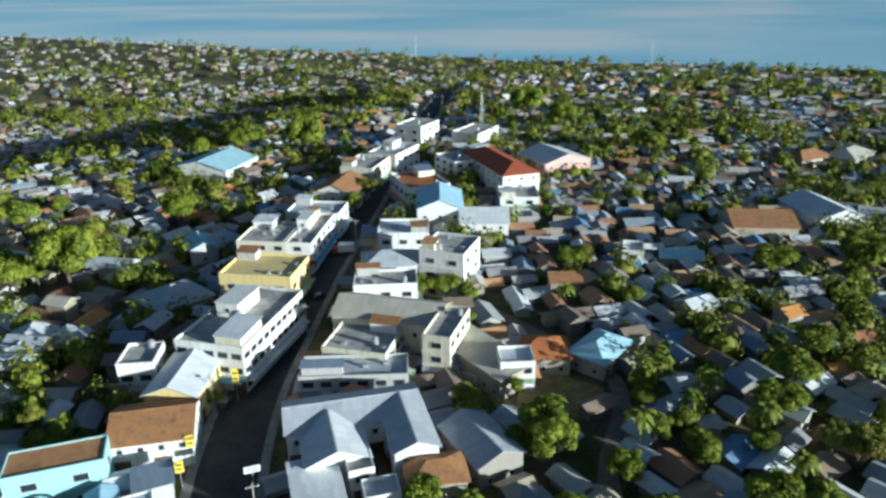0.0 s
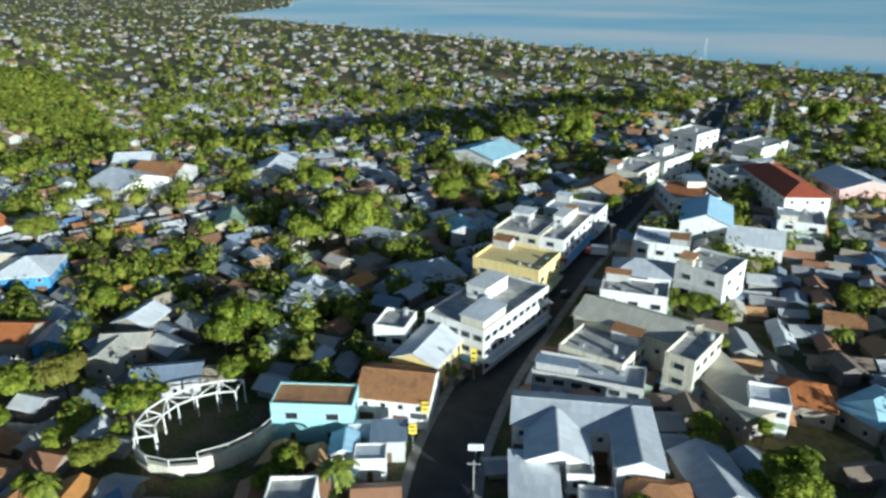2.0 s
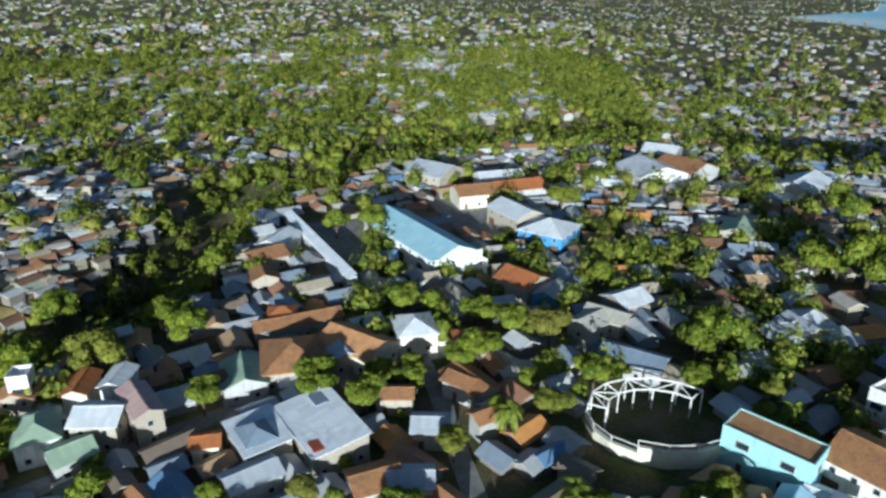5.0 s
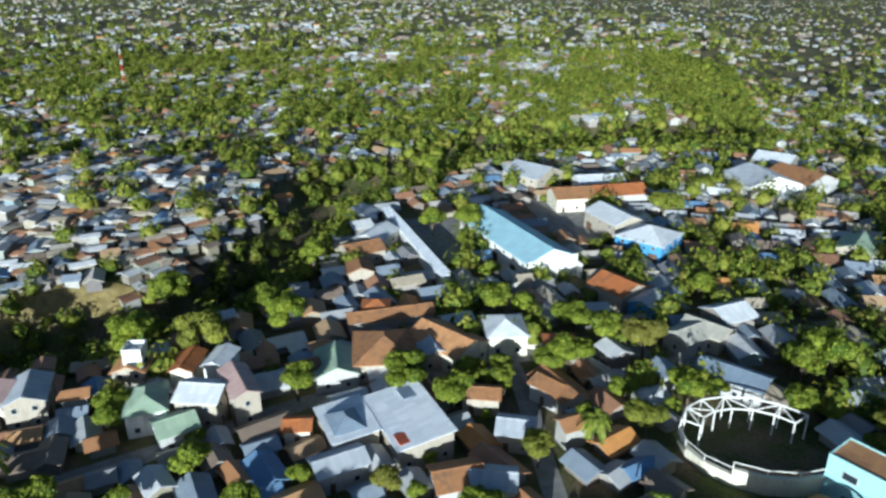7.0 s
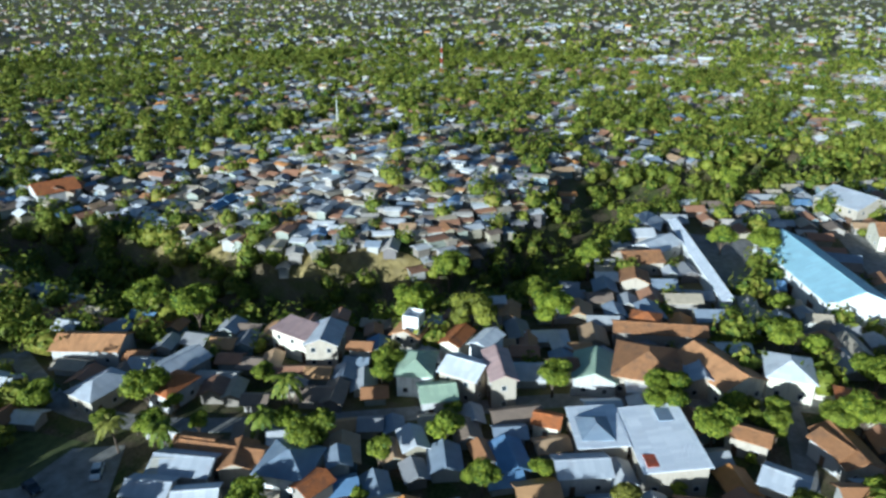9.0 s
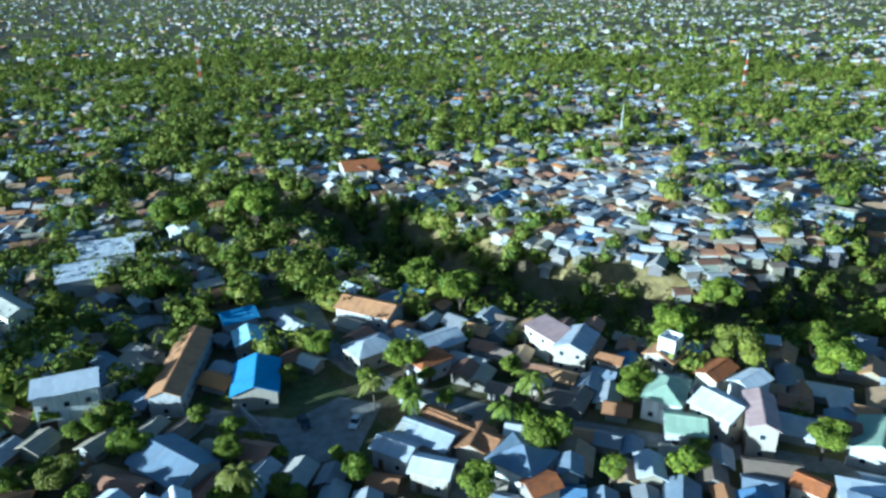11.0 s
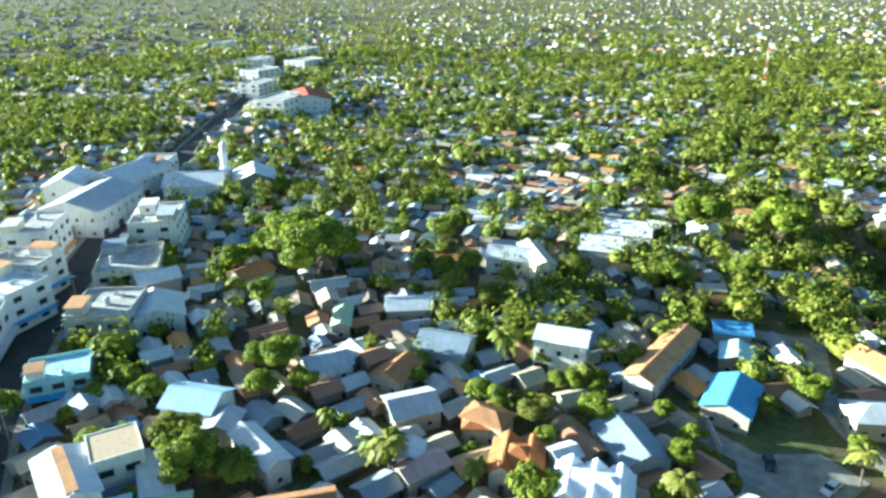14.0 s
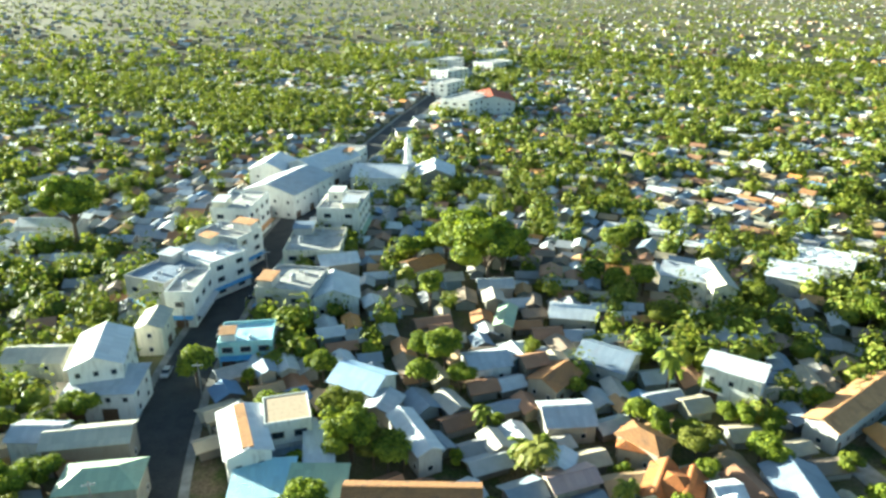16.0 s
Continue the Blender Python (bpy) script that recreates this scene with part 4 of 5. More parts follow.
block(0.4, -903.6, 17.4, 29.6, 152, 10, 3, "white", "slab")
block(-29.7, -435.0, 19.6, 32.0, 147, 12, 3, "white", "slab")
block(33.1, -302.4, 13.3, 20.5, 166, 9, 2, "white", "slab")
house(60.2, -280.6, 18.2, 13.9, -98, 9, "gable", 2.8, "white", "light", storeys=2, ground="shutter")
house(40.6, -287.4, 29.4, 17.3, -122, 9, "gable", 3.2, "white", "light", storeys=2, ground="shutter")
house(48.9, -252.9, 29.1, 20.8, -111, 9, "gable", 3.2, "white", "tin", storeys=2, ground="shutter")
house(12.0, -121.9, 10.4, 8.6, 150, 5, "gable", 1.9, "white", "sky", storeys=1)
house(7.5, -114.5, 6.3, 5.6, -111, 4, "gable", 1.1, "dun", "tin", storeys=1)
house(1.4, -103.7, 12.9, 4.4, 115, 5, "gable", 0.9, "grey", "light", storeys=1)
house(-27.3, -123.2, 9.0, 6.8, -134, 4, "gable", 1.4, "tan", "clay", storeys=1)
house(-27.1, -109.9, 9.0, 8.1, -176, 4, "gable", 1.6, "tan", "tin", storeys=1)
house(-24.3, -91.8, 8.0, 4.6, -162, 4, "gable", 0.9, "tan", "pinkroof", storeys=1)
house(-38.5, -101.2, 6.7, 6.1, 158, 4, "hip", 1.6, "tan", "orange", storeys=1)
house(-23.4, -96.2, 4.8, 4.3, -111, 4, "gable", 0.9, "tan", "light", storeys=1)
house(-20.4, -150.6, 10.8, 4.0, -104, 4, "gable", 0.8, "dun", "green", storeys=1)
house(-37.3, -152.7, 10.7, 7.8, 169, 4, "gable", 1.6, "tan", "light", storeys=1)
house(-13.8, -130.2, 8.8, 7.2, -166, 4, "gable", 1.4, "white", "tin", storeys=1)
house(-0.4, -182.4, 10.4, 7.7, -144, 5, "gable", 1.5, "grey", "clay", storeys=1)
house(-19.8, -170.0, 8.8, 5.9, -177, 4, "gable", 1.2, "dun", "tin", storeys=1)
house(117.8, -206.6, 11.2, 6.6, 179, 5, "gable", 1.3, "white", "light", storeys=1)
house(120.8, -219.7, 20.5, 7.7, 176, 5, "gable", 1.5, "grey", "tin", storeys=1)


# ---- the unfinished oval stand ----
def tube(bm, a, b, r):
    limb(bm, a, b, r, r, 5)


def limb(bm, a, b, ra, rb, seg=6):
    a, b = Vector(a), Vector(b)
    q = (b - a).to_track_quat("Z", "Y").to_matrix()
    rings = []
    for c, r in ((a, ra), (b, rb)):
        rings.append([bm.verts.new(c + q @ Vector((math.cos(k * math.tau / seg) * r, math.sin(k * math.tau / seg) * r, 0))) for k in range(seg)])
    for k in range(seg):
        bm.faces.new((rings[0][k], rings[0][(k + 1) % seg], rings[1][(k + 1) % seg], rings[1][k]))


def oval_stand(x, y, turn, rx, ry):
    """Steel posts and a lattice ring over half an oval, a cream seat wall round the other half."""
    root = new("oval_stand")
    root.matrix_basis = pose(x, y, land_at(x, y), 0, 0, turn)

    def at(k, s, z):
        a = k * math.pi / 8
        return (rx * s * math.cos(a), ry * s * math.sin(a), z)

    for k in range(2, 9):
        for s, z in ((1.0, 5.2), (0.74, 4.4)):
            bm = bmesh.new()
            tube(bm, at(k, s, -0.5), at(k, s, z), 0.15)
            part("post", bm, PALE_STEEL, root)
        bm = bmesh.new()
        tube(bm, at(k, 1.0, 5.2), at(k, 0.74, 4.4), 0.15)
        part("rafter", bm, PALE_STEEL, root)
        if k < 8:
            for s, z in ((1.0, 5.2), (0.74, 4.4)):
                bm = bmesh.new()
                tube(bm, at(k, s, z), at(k + 1, s, z), 0.18)
                part("ring_beam", bm, PALE_STEEL, root)
            bm = bmesh.new()
            a, b = ((k, 1.0, 5.2), (k + 1, 0.74, 4.4)) if k % 2 else ((k, 0.74, 4.4), (k + 1, 1.0, 5.2))
            tube(bm, at(*a), at(*b), 0.12)
            part("brace", bm, PALE_STEEL, root)
    for k in range(8, 14):
        bm = bmesh.new()
        top = 3.8 if k > 10 else 2.6
        lo = [at(k, 1.0, -0.5), at(k + 1, 1.0, -0.5), at(k + 1, 0.93, -0.5), at(k, 0.93, -0.5)]
        q = [bm.verts.new(p) for p in lo] + [bm.verts.new((p[0] * 1.04, p[1] * 1.04, top)) for p in lo]
        for f in ((3, 2, 1, 0), (4, 5, 6, 7), (0, 1, 5, 4), (1, 2, 6, 5), (2, 3, 7, 6), (3, 0, 4, 7)):
            bm.faces.new([q[i] for i in f])
        part("seat_wall", bm, MAT["cream"], root)
        bm = bmesh.new()
        tube(bm, at(k, 1.02, top), at(k, 1.02, top + 1.3), 0.09)
        part("post", bm, PALE_STEEL, root)
        bm = bmesh.new()
        tube(bm, at(k, 1.02, top + 1.3), at(k + 1, 1.02, top + 1.3), 0.09)
        part("rail", bm, PALE_STEEL, root)
        if k > 10:
            bm = bmesh.new()
            q = [bm.verts.new(at(k + e, s, z + dz)) for dz in (0, 0.12) for e, s, z in ((0.05, 0.66, 2.0), (0.95, 0.66, 2.0), (0.95, 0.92, 2.9), (0.05, 0.92, 2.9))]
            for f in ((3, 2, 1, 0), (4, 5, 6, 7), (0, 1, 5, 4), (1, 2, 6, 5), (2, 3, 7, 6), (3, 0, 4, 7)):
                bm.faces.new([q[i] for i in f])
            part("seat_roof", bm, MAT["rust"], root)
    take(x, y, rx, ry, turn)
    return tagged(root, "unfinished oval stand of pale steel lattice and a cream wall", "stand")


PALE_STEEL = plain("pale_painted_steel", (0.78, 0.76, 0.70), 0.5, vary=0.12)
oval_stand(-80.3, 83.2, 57, 13.0, 10.5)


# ---- masts, minaret, vehicles, signs ----
RED_PAINT, WHITE_PAINT = plain("red_mast_paint", (0.5, 0.06, 0.04), 0.5), plain("white_mast_paint", (0.75, 0.74, 0.72), 0.5)


def mast(x, y, height, wide, banded=True):
    """Lattice radio mast: three legs with cross braces, painted in bands."""
    root = new("radio_mast")
    root.matrix_basis = pose(x, y, land_at(x, y) - 0.3)
    n, r = 8, 0.16 if banded else 0.11

    def bar(name, p, q, radius, paint):
        bm = bmesh.new()
        limb(bm, p, q, radius, radius, 4)
        part(name, bm, paint, root)

    for k in range(n):
        paint = (RED_PAINT if k % 2 == 0 else WHITE_PAINT) if banded else WHITE_PAINT
        z0, z1 = height * k / n, height * (k + 1) / n
        r0, r1 = wide * (1 - 0.8 * k / n), wide * (1 - 0.8 * (k + 1) / n)
        c0 = [(r0 * math.cos(j * math.tau / 3), r0 * math.sin(j * math.tau / 3), z0) for j in range(3)]
        c1 = [(r1 * math.cos(j * math.tau / 3), r1 * math.sin(j * math.tau / 3), z1) for j in range(3)]
        for j in range(3):
            bar("leg", c0[j], c1[j], r, paint)
            bar("brace", c0[j], c1[(j + 1) % 3], r * 0.6, paint)
            bar("tie", c1[j], c1[(j + 1) % 3], r * 0.5, paint)
    bar("aerial", (0, 0, height - 0.5), (0, 0, height + 3), 0.08, WHITE_PAINT)
    return tagged(root, "tall lattice radio mast painted in red and white bands" if banded else "tall slender pale lattice radio mast", "mast")


mast(-545, -66, 30, 1.9)
mast(-375, -428, 38, 2.0)
mast(-362, -100, 17, 1.0, False)
mast(-45, 1180, 34, 2.0, False)
mast(298, 1030, 32, 1.8, False)
mast(20, 372, 22, 1.5, False)


def minaret(x, y):
    root = new("minaret")
    root.matrix_basis = pose(x, y, 0)
    part("base", boxes((-2.2, -2.2, -0.5, 2.2, 2.2, 8)), MAT["white"], root)
    bm = bmesh.new()
    limb(bm, (0, 0, 8), (0, 0, 17), 1.5, 1.2, 10)
    part("shaft", bm, MAT["white"], root)
    bm = bmesh.new()
    bmesh.ops.create_cone(bm, cap_ends=True, segments=12, radius1=2.0, radius2=2.0, depth=0.6, matrix=Matrix.Translation((0, 0, 14)))
    part("balcony", bm, MAT["white"], root)
    bm = bmesh.new()
    bmesh.ops.create_cone(bm, cap_ends=True, segments=12, radius1=1.4, radius2=0.1, depth=2.6, matrix=Matrix.Translation((0, 0, 18.2)))
    part("cap", bm, MAT["light"], root)
    take(x, y, 2.4, 2.4, 0)
    return tagged(root, "white plastered minaret with a pointed cap", "tower")


minaret(5, -286)
RUBBER, CHROME = plain("tyre_rubber", (0.02, 0.02, 0.02), 0.9), plain("headlight_glass", (0.7, 0.7, 0.68), 0.2)
CAR_PAINT = {"white": plain("white_car_paint", (0.75, 0.75, 0.74), 0.25, vary=0.08), "dark": plain("dark_car_paint", (0.05, 0.055, 0.07), 0.25, vary=0.08),
             "red": plain("red_car_paint", (0.5, 0.05, 0.03), 0.3, vary=0.08), "silver": plain("silver_car_paint", (0.42, 0.43, 0.45), 0.3, 0.5, 0.08)}


def wheels(root, xs, half, r):
    for x in xs:
        for s in (-1, 1):
            bm = bmesh.new()
            bmesh.ops.create_cone(bm, cap_ends=True, segments=14, radius1=r, radius2=r, depth=0.22, matrix=Matrix.Translation((x, s * half, r)) @ pose(0, 0, 0, 90))
            part("wheel", bm, RUBBER, root)


def car(x, y, turn, color):
    root = new("car")
    root.matrix_basis = pose(x, y, land_at(x, y) + 0.1, 0, 0, turn)
    bm = bmesh.new()
    prism(bm, [(-2.1, 0.3), (2.1, 0.3), (2.12, 0.72), (1.2, 0.92), (-2.05, 0.95)], -0.85, 0.85)
    bmesh.ops.bevel(bm, geom=bm.edges[:], offset=0.06, segments=2, affect="EDGES")
    body = part("body", bm, CAR_PAINT[color], root)
    body.rotation_euler = (0, 0, radians(-90))
    bm = bmesh.new()
    prism(bm, [(-1.75, 0.94), (1.15, 0.9), (0.45, 1.42), (-1.3, 1.45)], -0.74, 0.74)
    cab = part("cabin", bm, GLASS, root)
    cab.rotation_euler = (0, 0, radians(-90))
    part("roof", boxes((-1.25, -0.68, 1.44, 0.42, 0.68, 1.5)), CAR_PAINT[color], root)
    for s in (-0.6, 0.6):
        part("headlight", boxes((2.08, s - 0.16, 0.6, 2.15, s + 0.16, 0.76)), CHROME, root)
    wheels(root, (-1.3, 1.3), 0.8, 0.33)
    take(x, y, 2.2, 1.0, turn)
    return tagged(root, f"{color} painted hatchback car parked on the ground", "car", "cars of the town")


def truck(x, y, turn):
    root = new("truck")
    root.matrix_basis = pose(x, y, land_at(x, y) + 0.1, 0, 0, turn)
    part("cargo_box", boxes((-3.4, -1.15, 0.9, 1.6, 1.15, 3.3)), CAR_PAINT["white"], root)
    bm = boxes((1.7, -1.05, 0.5, 3.4, 1.05, 2.4))
    bmesh.ops.bevel(bm, geom=bm.edges[:], offset=0.12, segments=2, affect="EDGES")
    part("cab", bm, CAR_PAINT["red"], root)
    part("windscreen", boxes((3.38, -0.9, 1.45, 3.45, 0.9, 2.15)), GLASS, root)
    part("chassis", boxes((-3.4, -0.5, 0.5, 3.2, 0.5, 0.9)), RUBBER, root)
    wheels(root, (-2.2, 2.4), 0.95, 0.48)
    return tagged(root, "white box truck with a red cab on the street", "truck")


truck(-31.2, 199.8, 187)
car(-89, -70.5, 20, "white")
for cx, cy, ct, cc in ((-44, 118, 88, "dark"), (-43, 130, 84, "silver"), (-37.5, 140, 86, "white"), (-33.5, 168, 85, "dark"), (-38.5, 170, 86, "red"),
                       (-27, 222, 84, "silver"), (48, -150, 92, "white"), (45, -172, 80, "dark"), (55, -132, 92, "silver"), (37, -214, 76, "white"), (-84, -79, 60, "dark")):
    car(cx, cy, ct, cc)
SIGN = plain("yellow_sign", (0.75, 0.58, 0.05), 0.5, vary=0.1)
SIGN_RED, SIGN_WHITE = plain("red_sign", (0.55, 0.08, 0.05), 0.5, vary=0.1), plain("white_sign", (0.75, 0.75, 0.75), 0.5, vary=0.1)


def sign(x, y, turn, w, h, z, mat, word):
    root = new("street_sign")
    root.matrix_basis = pose(x, y, land_at(x, y), 0, 0, turn)
    part("post", boxes((-0.06, -0.06, -0.3, 0.06, 0.06, z)), STEEL, root)
    part("board", boxes((-w / 2, -0.12, z, w / 2, 0.12, z + h)), mat, root)
    for k in range(2):
        part("lettering_bar", boxes((-w * 0.35, -0.15, z + h * (0.28 + 0.36 * k), w * 0.35, -0.121, z + h * (0.4 + 0.36 * k))), RUBBER, root)
    return tagged(root, f"{word} shop sign on a steel post beside the street", "sign")


sign(-44.2, 94, 20, 1.4, 2.2, 3.4, SIGN, "yellow")
sign(-44.4, 100, 20, 1.4, 2.4, 4.0, SIGN, "yellow")
sign(-44.5, 126, -20, 2.0, 2.0, 4.5, SIGN_WHITE, "white")
sign(-42.0, 120, 10, 1.2, 3.6, 4.0, SIGN, "yellow")
sign(-31.5, 92, 20, 2.6, 1.2, 5.0, SIGN_WHITE, "white")
sign(-37.5, 182, 10, 2.4, 1.1, 4.0, SIGN_RED, "red")


def pole(x, y, turn):
    root = new("utility_pole")
    root.matrix_basis = pose(x, y, land_at(x, y), 0, 0, turn)
    bm = bmesh.new()
    limb(bm, (0, 0, -0.5), (0, 0, 9), 0.17, 0.11, 7)
    part("shaft", bm, PAVING, root)
    part("crossarm", boxes((-1.0, -0.06, 8.2, 1.0, 0.06, 8.35)), STEEL, root)
    for s in (-0.9, -0.3, 0.3, 0.9):
        part("insulator", boxes((s - 0.05, -0.05, 8.35, s + 0.05, 0.05, 8.55)), WHITE_PAINT, root)
    return tagged(root, "grey concrete utility pole with a crossarm", "utility pole", "poles along the streets")


first = pole(MAIN_C[0][0] + 6, MAIN_C[0][1], 0)
for i in range(6, len(MAIN_C) - 4, 6):
    s = 1 if (i // 6) % 2 else -1
    c = MAIN_C[i] + MAIN_N[i] * s * 5.9
    if free(c[0], c[1], 0.2):
        copy_thing(first, pose(c[0], c[1], land_at(*c), 0, 0, math.degrees(math.atan2(MAIN_N[i][1], MAIN_N[i][0]))))
# pavements with kerbs along the main street
for s, words in ((1, "grey concrete pavement with a kerb"), (-1, "grey concrete pavement with a kerb")):
    strip("pavement", [tuple(c + q * s * 6.2) for c, q in zip(MAIN_C[::2], MAIN_N[::2])], 1.7, 0.2, PAVING, words, "pavement")

# ---- garden walls ----
def fence(x0, y0, x1, y1, h, wall):
    """Plastered garden wall with piers and a coping."""
    length, turn = math.hypot(x1 - x0, y1 - y0), math.degrees(math.atan2(y1 - y0, x1 - x0))
    ob = part("garden_wall", boxes((0, -0.1, -0.6, length, 0.1, h)), MAT[wall])
    ob.matrix_basis = pose(x0, y0, land_at(x0, y0), 0, 0, turn)
    part("coping", boxes((-0.05, -0.17, h, length + 0.05, 0.17, h + 0.1)), MAT[wall], ob)
    n = max(2, int(length / 3))
    for i in range(n + 1):
        part("pier", boxes((length * i / n - 0.2, -0.22, -0.6, length * i / n + 0.2, 0.22, h + 0.3)), MAT[wall], ob)
    take((x0 + x1) / 2, (y0 + y1) / 2, length / 2, 0.4, turn)
    return tagged(ob, f"{wall} plastered garden wall with piers and coping", "wall", "garden walls")


fence(-120.4, 69.1, -108.2, 72.5, 1.8, "white")
fence(-121.1, 40.1, -121.2, 52.3, 1.6, "white")
fence(-122.5, 11.5, -124.8, 20.3, 1.6, "grey")
fence(-61.1, -113.9, -74.1, -106.9, 1.4, "white")
fence(20.2, -260.4, -27.6, -276.8, 3.0, "white")
fence(-114.7, 67.9, -108.7, 71.6, 1.8, "cream")
fence(-129.5, 52.0, -126.2, 62.9, 1.7, "cream")
fence(-81.2, -93.1, -77.9, -84.3, 1.5, "grey")
fence(-99.3, -66.9, -99.9, -58.4, 1.6, "grey")
fence(-4.7, 131.4, 9.6, 123.5, 2.2, "cream")
fence(-60.4, -114.0, -64.1, -112.0, 1.6, "white")


# ---- trees ----
def leaf_cards(centres, count, size, rng):
    """Many small bent leaf sprays on the shells of the given clumps (x, y, z, radius)."""
    C = np.array(centres)
    pick = rng.choice(len(C), count, p=C[:, 3] ** 2 / np.sum(C[:, 3] ** 2))
    v = rng.normal(size=(count, 3))
    v /= np.linalg.norm(v, axis=1)[:, None]
    v[:, 2] = np.where(v[:, 2] < -0.35, -v[:, 2], v[:, 2])
    rad = C[pick, 3] * rng.uniform(0.86, 1.12, count)
    p = C[pick, :3] + v * rad[:, None] * np.array([1, 1, 0.8])
    nrm = v + rng.normal(size=(count, 3)) * 0.28 + np.array([0, 0, 0.15])
    nrm /= np.linalg.norm(nrm, axis=1)[:, None]
    u = np.cross(nrm, rng.normal(size=(count, 3)))
    u /= np.linalg.norm(u, axis=1)[:, None]
    w = np.cross(nrm, u)
    s = size * rng.uniform(0.6, 1.35, count)[:, None]
    tip = p + u * s
    verts = np.stack([p - u * s, p - w * s * 0.6 + nrm * s * 0.22, tip - nrm * s * 0.2, p + w * s * 0.6 + nrm * s * 0.22], 1)
    return verts.reshape(-1, 3)


CORE = bmesh.new()
bmesh.ops.create_icosphere(CORE, subdivisions=2, radius=1.0)
CORE_V = np.array([tuple(v.co) for v in CORE.verts])
CORE_F = [tuple(v.index for v in f.verts) for f in CORE.faces]
CORE.free()


def cards_mesh(verts, mat, cores=(), rng=None):
    """Leaf sprays, and inside them uneven masses of foliage that close the crown."""
    me = bpy.data.meshes.new("leaves")
    faces = np.arange(len(verts)).reshape(-1, 4).tolist()
    parts = [verts]
    base = len(verts)
    for x, y, z, r in cores:
        bumps = 0.86 + rng.normal(size=(len(CORE_V), 1)) * 0.09
        parts.append(CORE_V * np.array([1, 1, 0.8]) * r * bumps + np.array([x, y, z]))
        faces += [tuple(base + i for i in f) for f in CORE_F]
        base += len(CORE_V)
    me.from_pydata(np.concatenate(parts).tolist(), [], faces)
    me.materials.append(mat)
    return me


def broad_tree(seed, height, spread, clumps, count, size):
    """Tapered trunk with limbs and an uneven crown."""
    rng = np.random.default_rng(seed)
    root = new("tree")
    cs = []
    bm = bmesh.new()
    fork = height * 0.35
    limb(bm, (0, 0, -0.5), (0.1, 0.05, fork), 0.035 * height, 0.024 * height, 8)
    for k in range(clumps):
        a, r = k * 2.4 + rng.uniform(-0.4, 0.4), spread * rng.uniform(0.2, 0.8) * (0 if k == 0 else 1)
        z = height * rng.uniform(0.52, 0.82)
        rad = spread * rng.uniform(0.28, 0.5)
        cs.append((r * math.cos(a), r * math.sin(a), z if k else height * 0.8, rad))
        limb(bm, (0.1, 0.05, fork * rng.uniform(0.7, 1)), cs[-1][:3], 0.014 * height, 0.005 * height, 5)
    part("trunk", bm, BARK, root)
    part("crown", cards_mesh(leaf_cards(cs, count, size, rng), LEAF, cs, rng), None, root)
    return root


def palm_tree(seed, height):
    rng = np.random.default_rng(seed)
    root = new("palm_tree")
    bm = bmesh.new()
    p = [(0, 0, -0.4), (0.25, 0.1, height * 0.4), (0.35, 0.3, height * 0.75), (0.3, 0.5, height)]
    for i, (a, b) in enumerate(zip(p, p[1:])):
        limb(bm, a, b, 0.24 - i * 0.045, 0.2 - i * 0.045, 7)
    part("trunk", bm, BARK, root)
    top = Vector(p[-1])
    vs = []
    for k in range(17):
        a, lift, ln = k * 2.4, rng.uniform(0.0, 1.1), rng.uniform(2.6, 3.6)
        out = Vector((math.cos(a), math.sin(a), 0))
        side = Vector((-math.sin(a), math.cos(a), 0))
        pts = [top + out * ln * u + Vector((0, 0, ln * (lift * u - 1.15 * u * u))) for u in np.linspace(0, 1, 8)]
        for i, (c, e) in enumerate(zip(pts, pts[1:])):
            wd = 0.75 * math.sin(math.pi * (0.12 + 0.8 * i / 7))
            for sg in (-1, 1):
                drop = Vector((0, 0, -0.35 * wd))
                vs += [c, e, e + side * sg * wd + drop + out * 0.25, c + side * sg * wd * 0.9 + drop + out * 0.3]
    part("crown", cards_mesh(np.array([tuple(v) for v in vs]), PALM), None, root)
    return root


TREES = [
    (broad_tree(1, 7.5, 3.6, 7, 1000, 0.32), "leafy green garden tree with a rounded crown"),
    (broad_tree(2, 9.5, 4.6, 9, 1300, 0.36), "broad green mango tree with a dense crown"),
    (broad_tree(3, 5.5, 2.8, 6, 640, 0.28), "small bushy green tree"),
    (broad_tree(4, 11.5, 5.6, 11, 1500, 0.40), "tall spreading tree with an uneven crown"),
    (broad_tree(5, 9.0, 3.0, 7, 900, 0.32), "slim upright green tree"),
    (broad_tree(6, 3.2, 2.0, 5, 420, 0.24), "low leafy green shrub in a yard"),
]
PALMS = [palm_tree(11, 8.5), palm_tree(12, 6.5), palm_tree(13, 10.5)]
for ob, words in TREES:
    tagged(ob, words, "tree", "trees of the town")
    ob.location = (0, 0, -400)
for ob in PALMS:
    tagged(ob, "coconut palm with drooping fronds", "palm tree", "palms of the town")
    ob.location = (0, 0, -400)
FIRST = set()


ROUND = {0: 3.4, 1: 4.3, 2: 2.6, 3: 5.2, 4: 2.9, 5: 1.9, 10: 2.0, 11: 2.0, 12: 2.0}


def stand(kind, x, y, size=1.0):
    """A tree of that kind at x, y."""
    take(x, y, ROUND[kind] * size * 0.55, ROUND[kind] * size * 0.55, 0)
    proto = PALMS[kind - 10] if kind >= 10 else TREES[kind][0]
    m = pose(x, y, land_at(x, y), 0, 0, random.uniform(0, 360)) @ Matrix.Scale(size, 4)
    if proto.name not in FIRST:
        FIRST.add(proto.name)
        proto.matrix_basis = m
        return proto
    made = copy_thing(proto, pose(0, 0, 0))
    made.matrix_basis = m
    return made

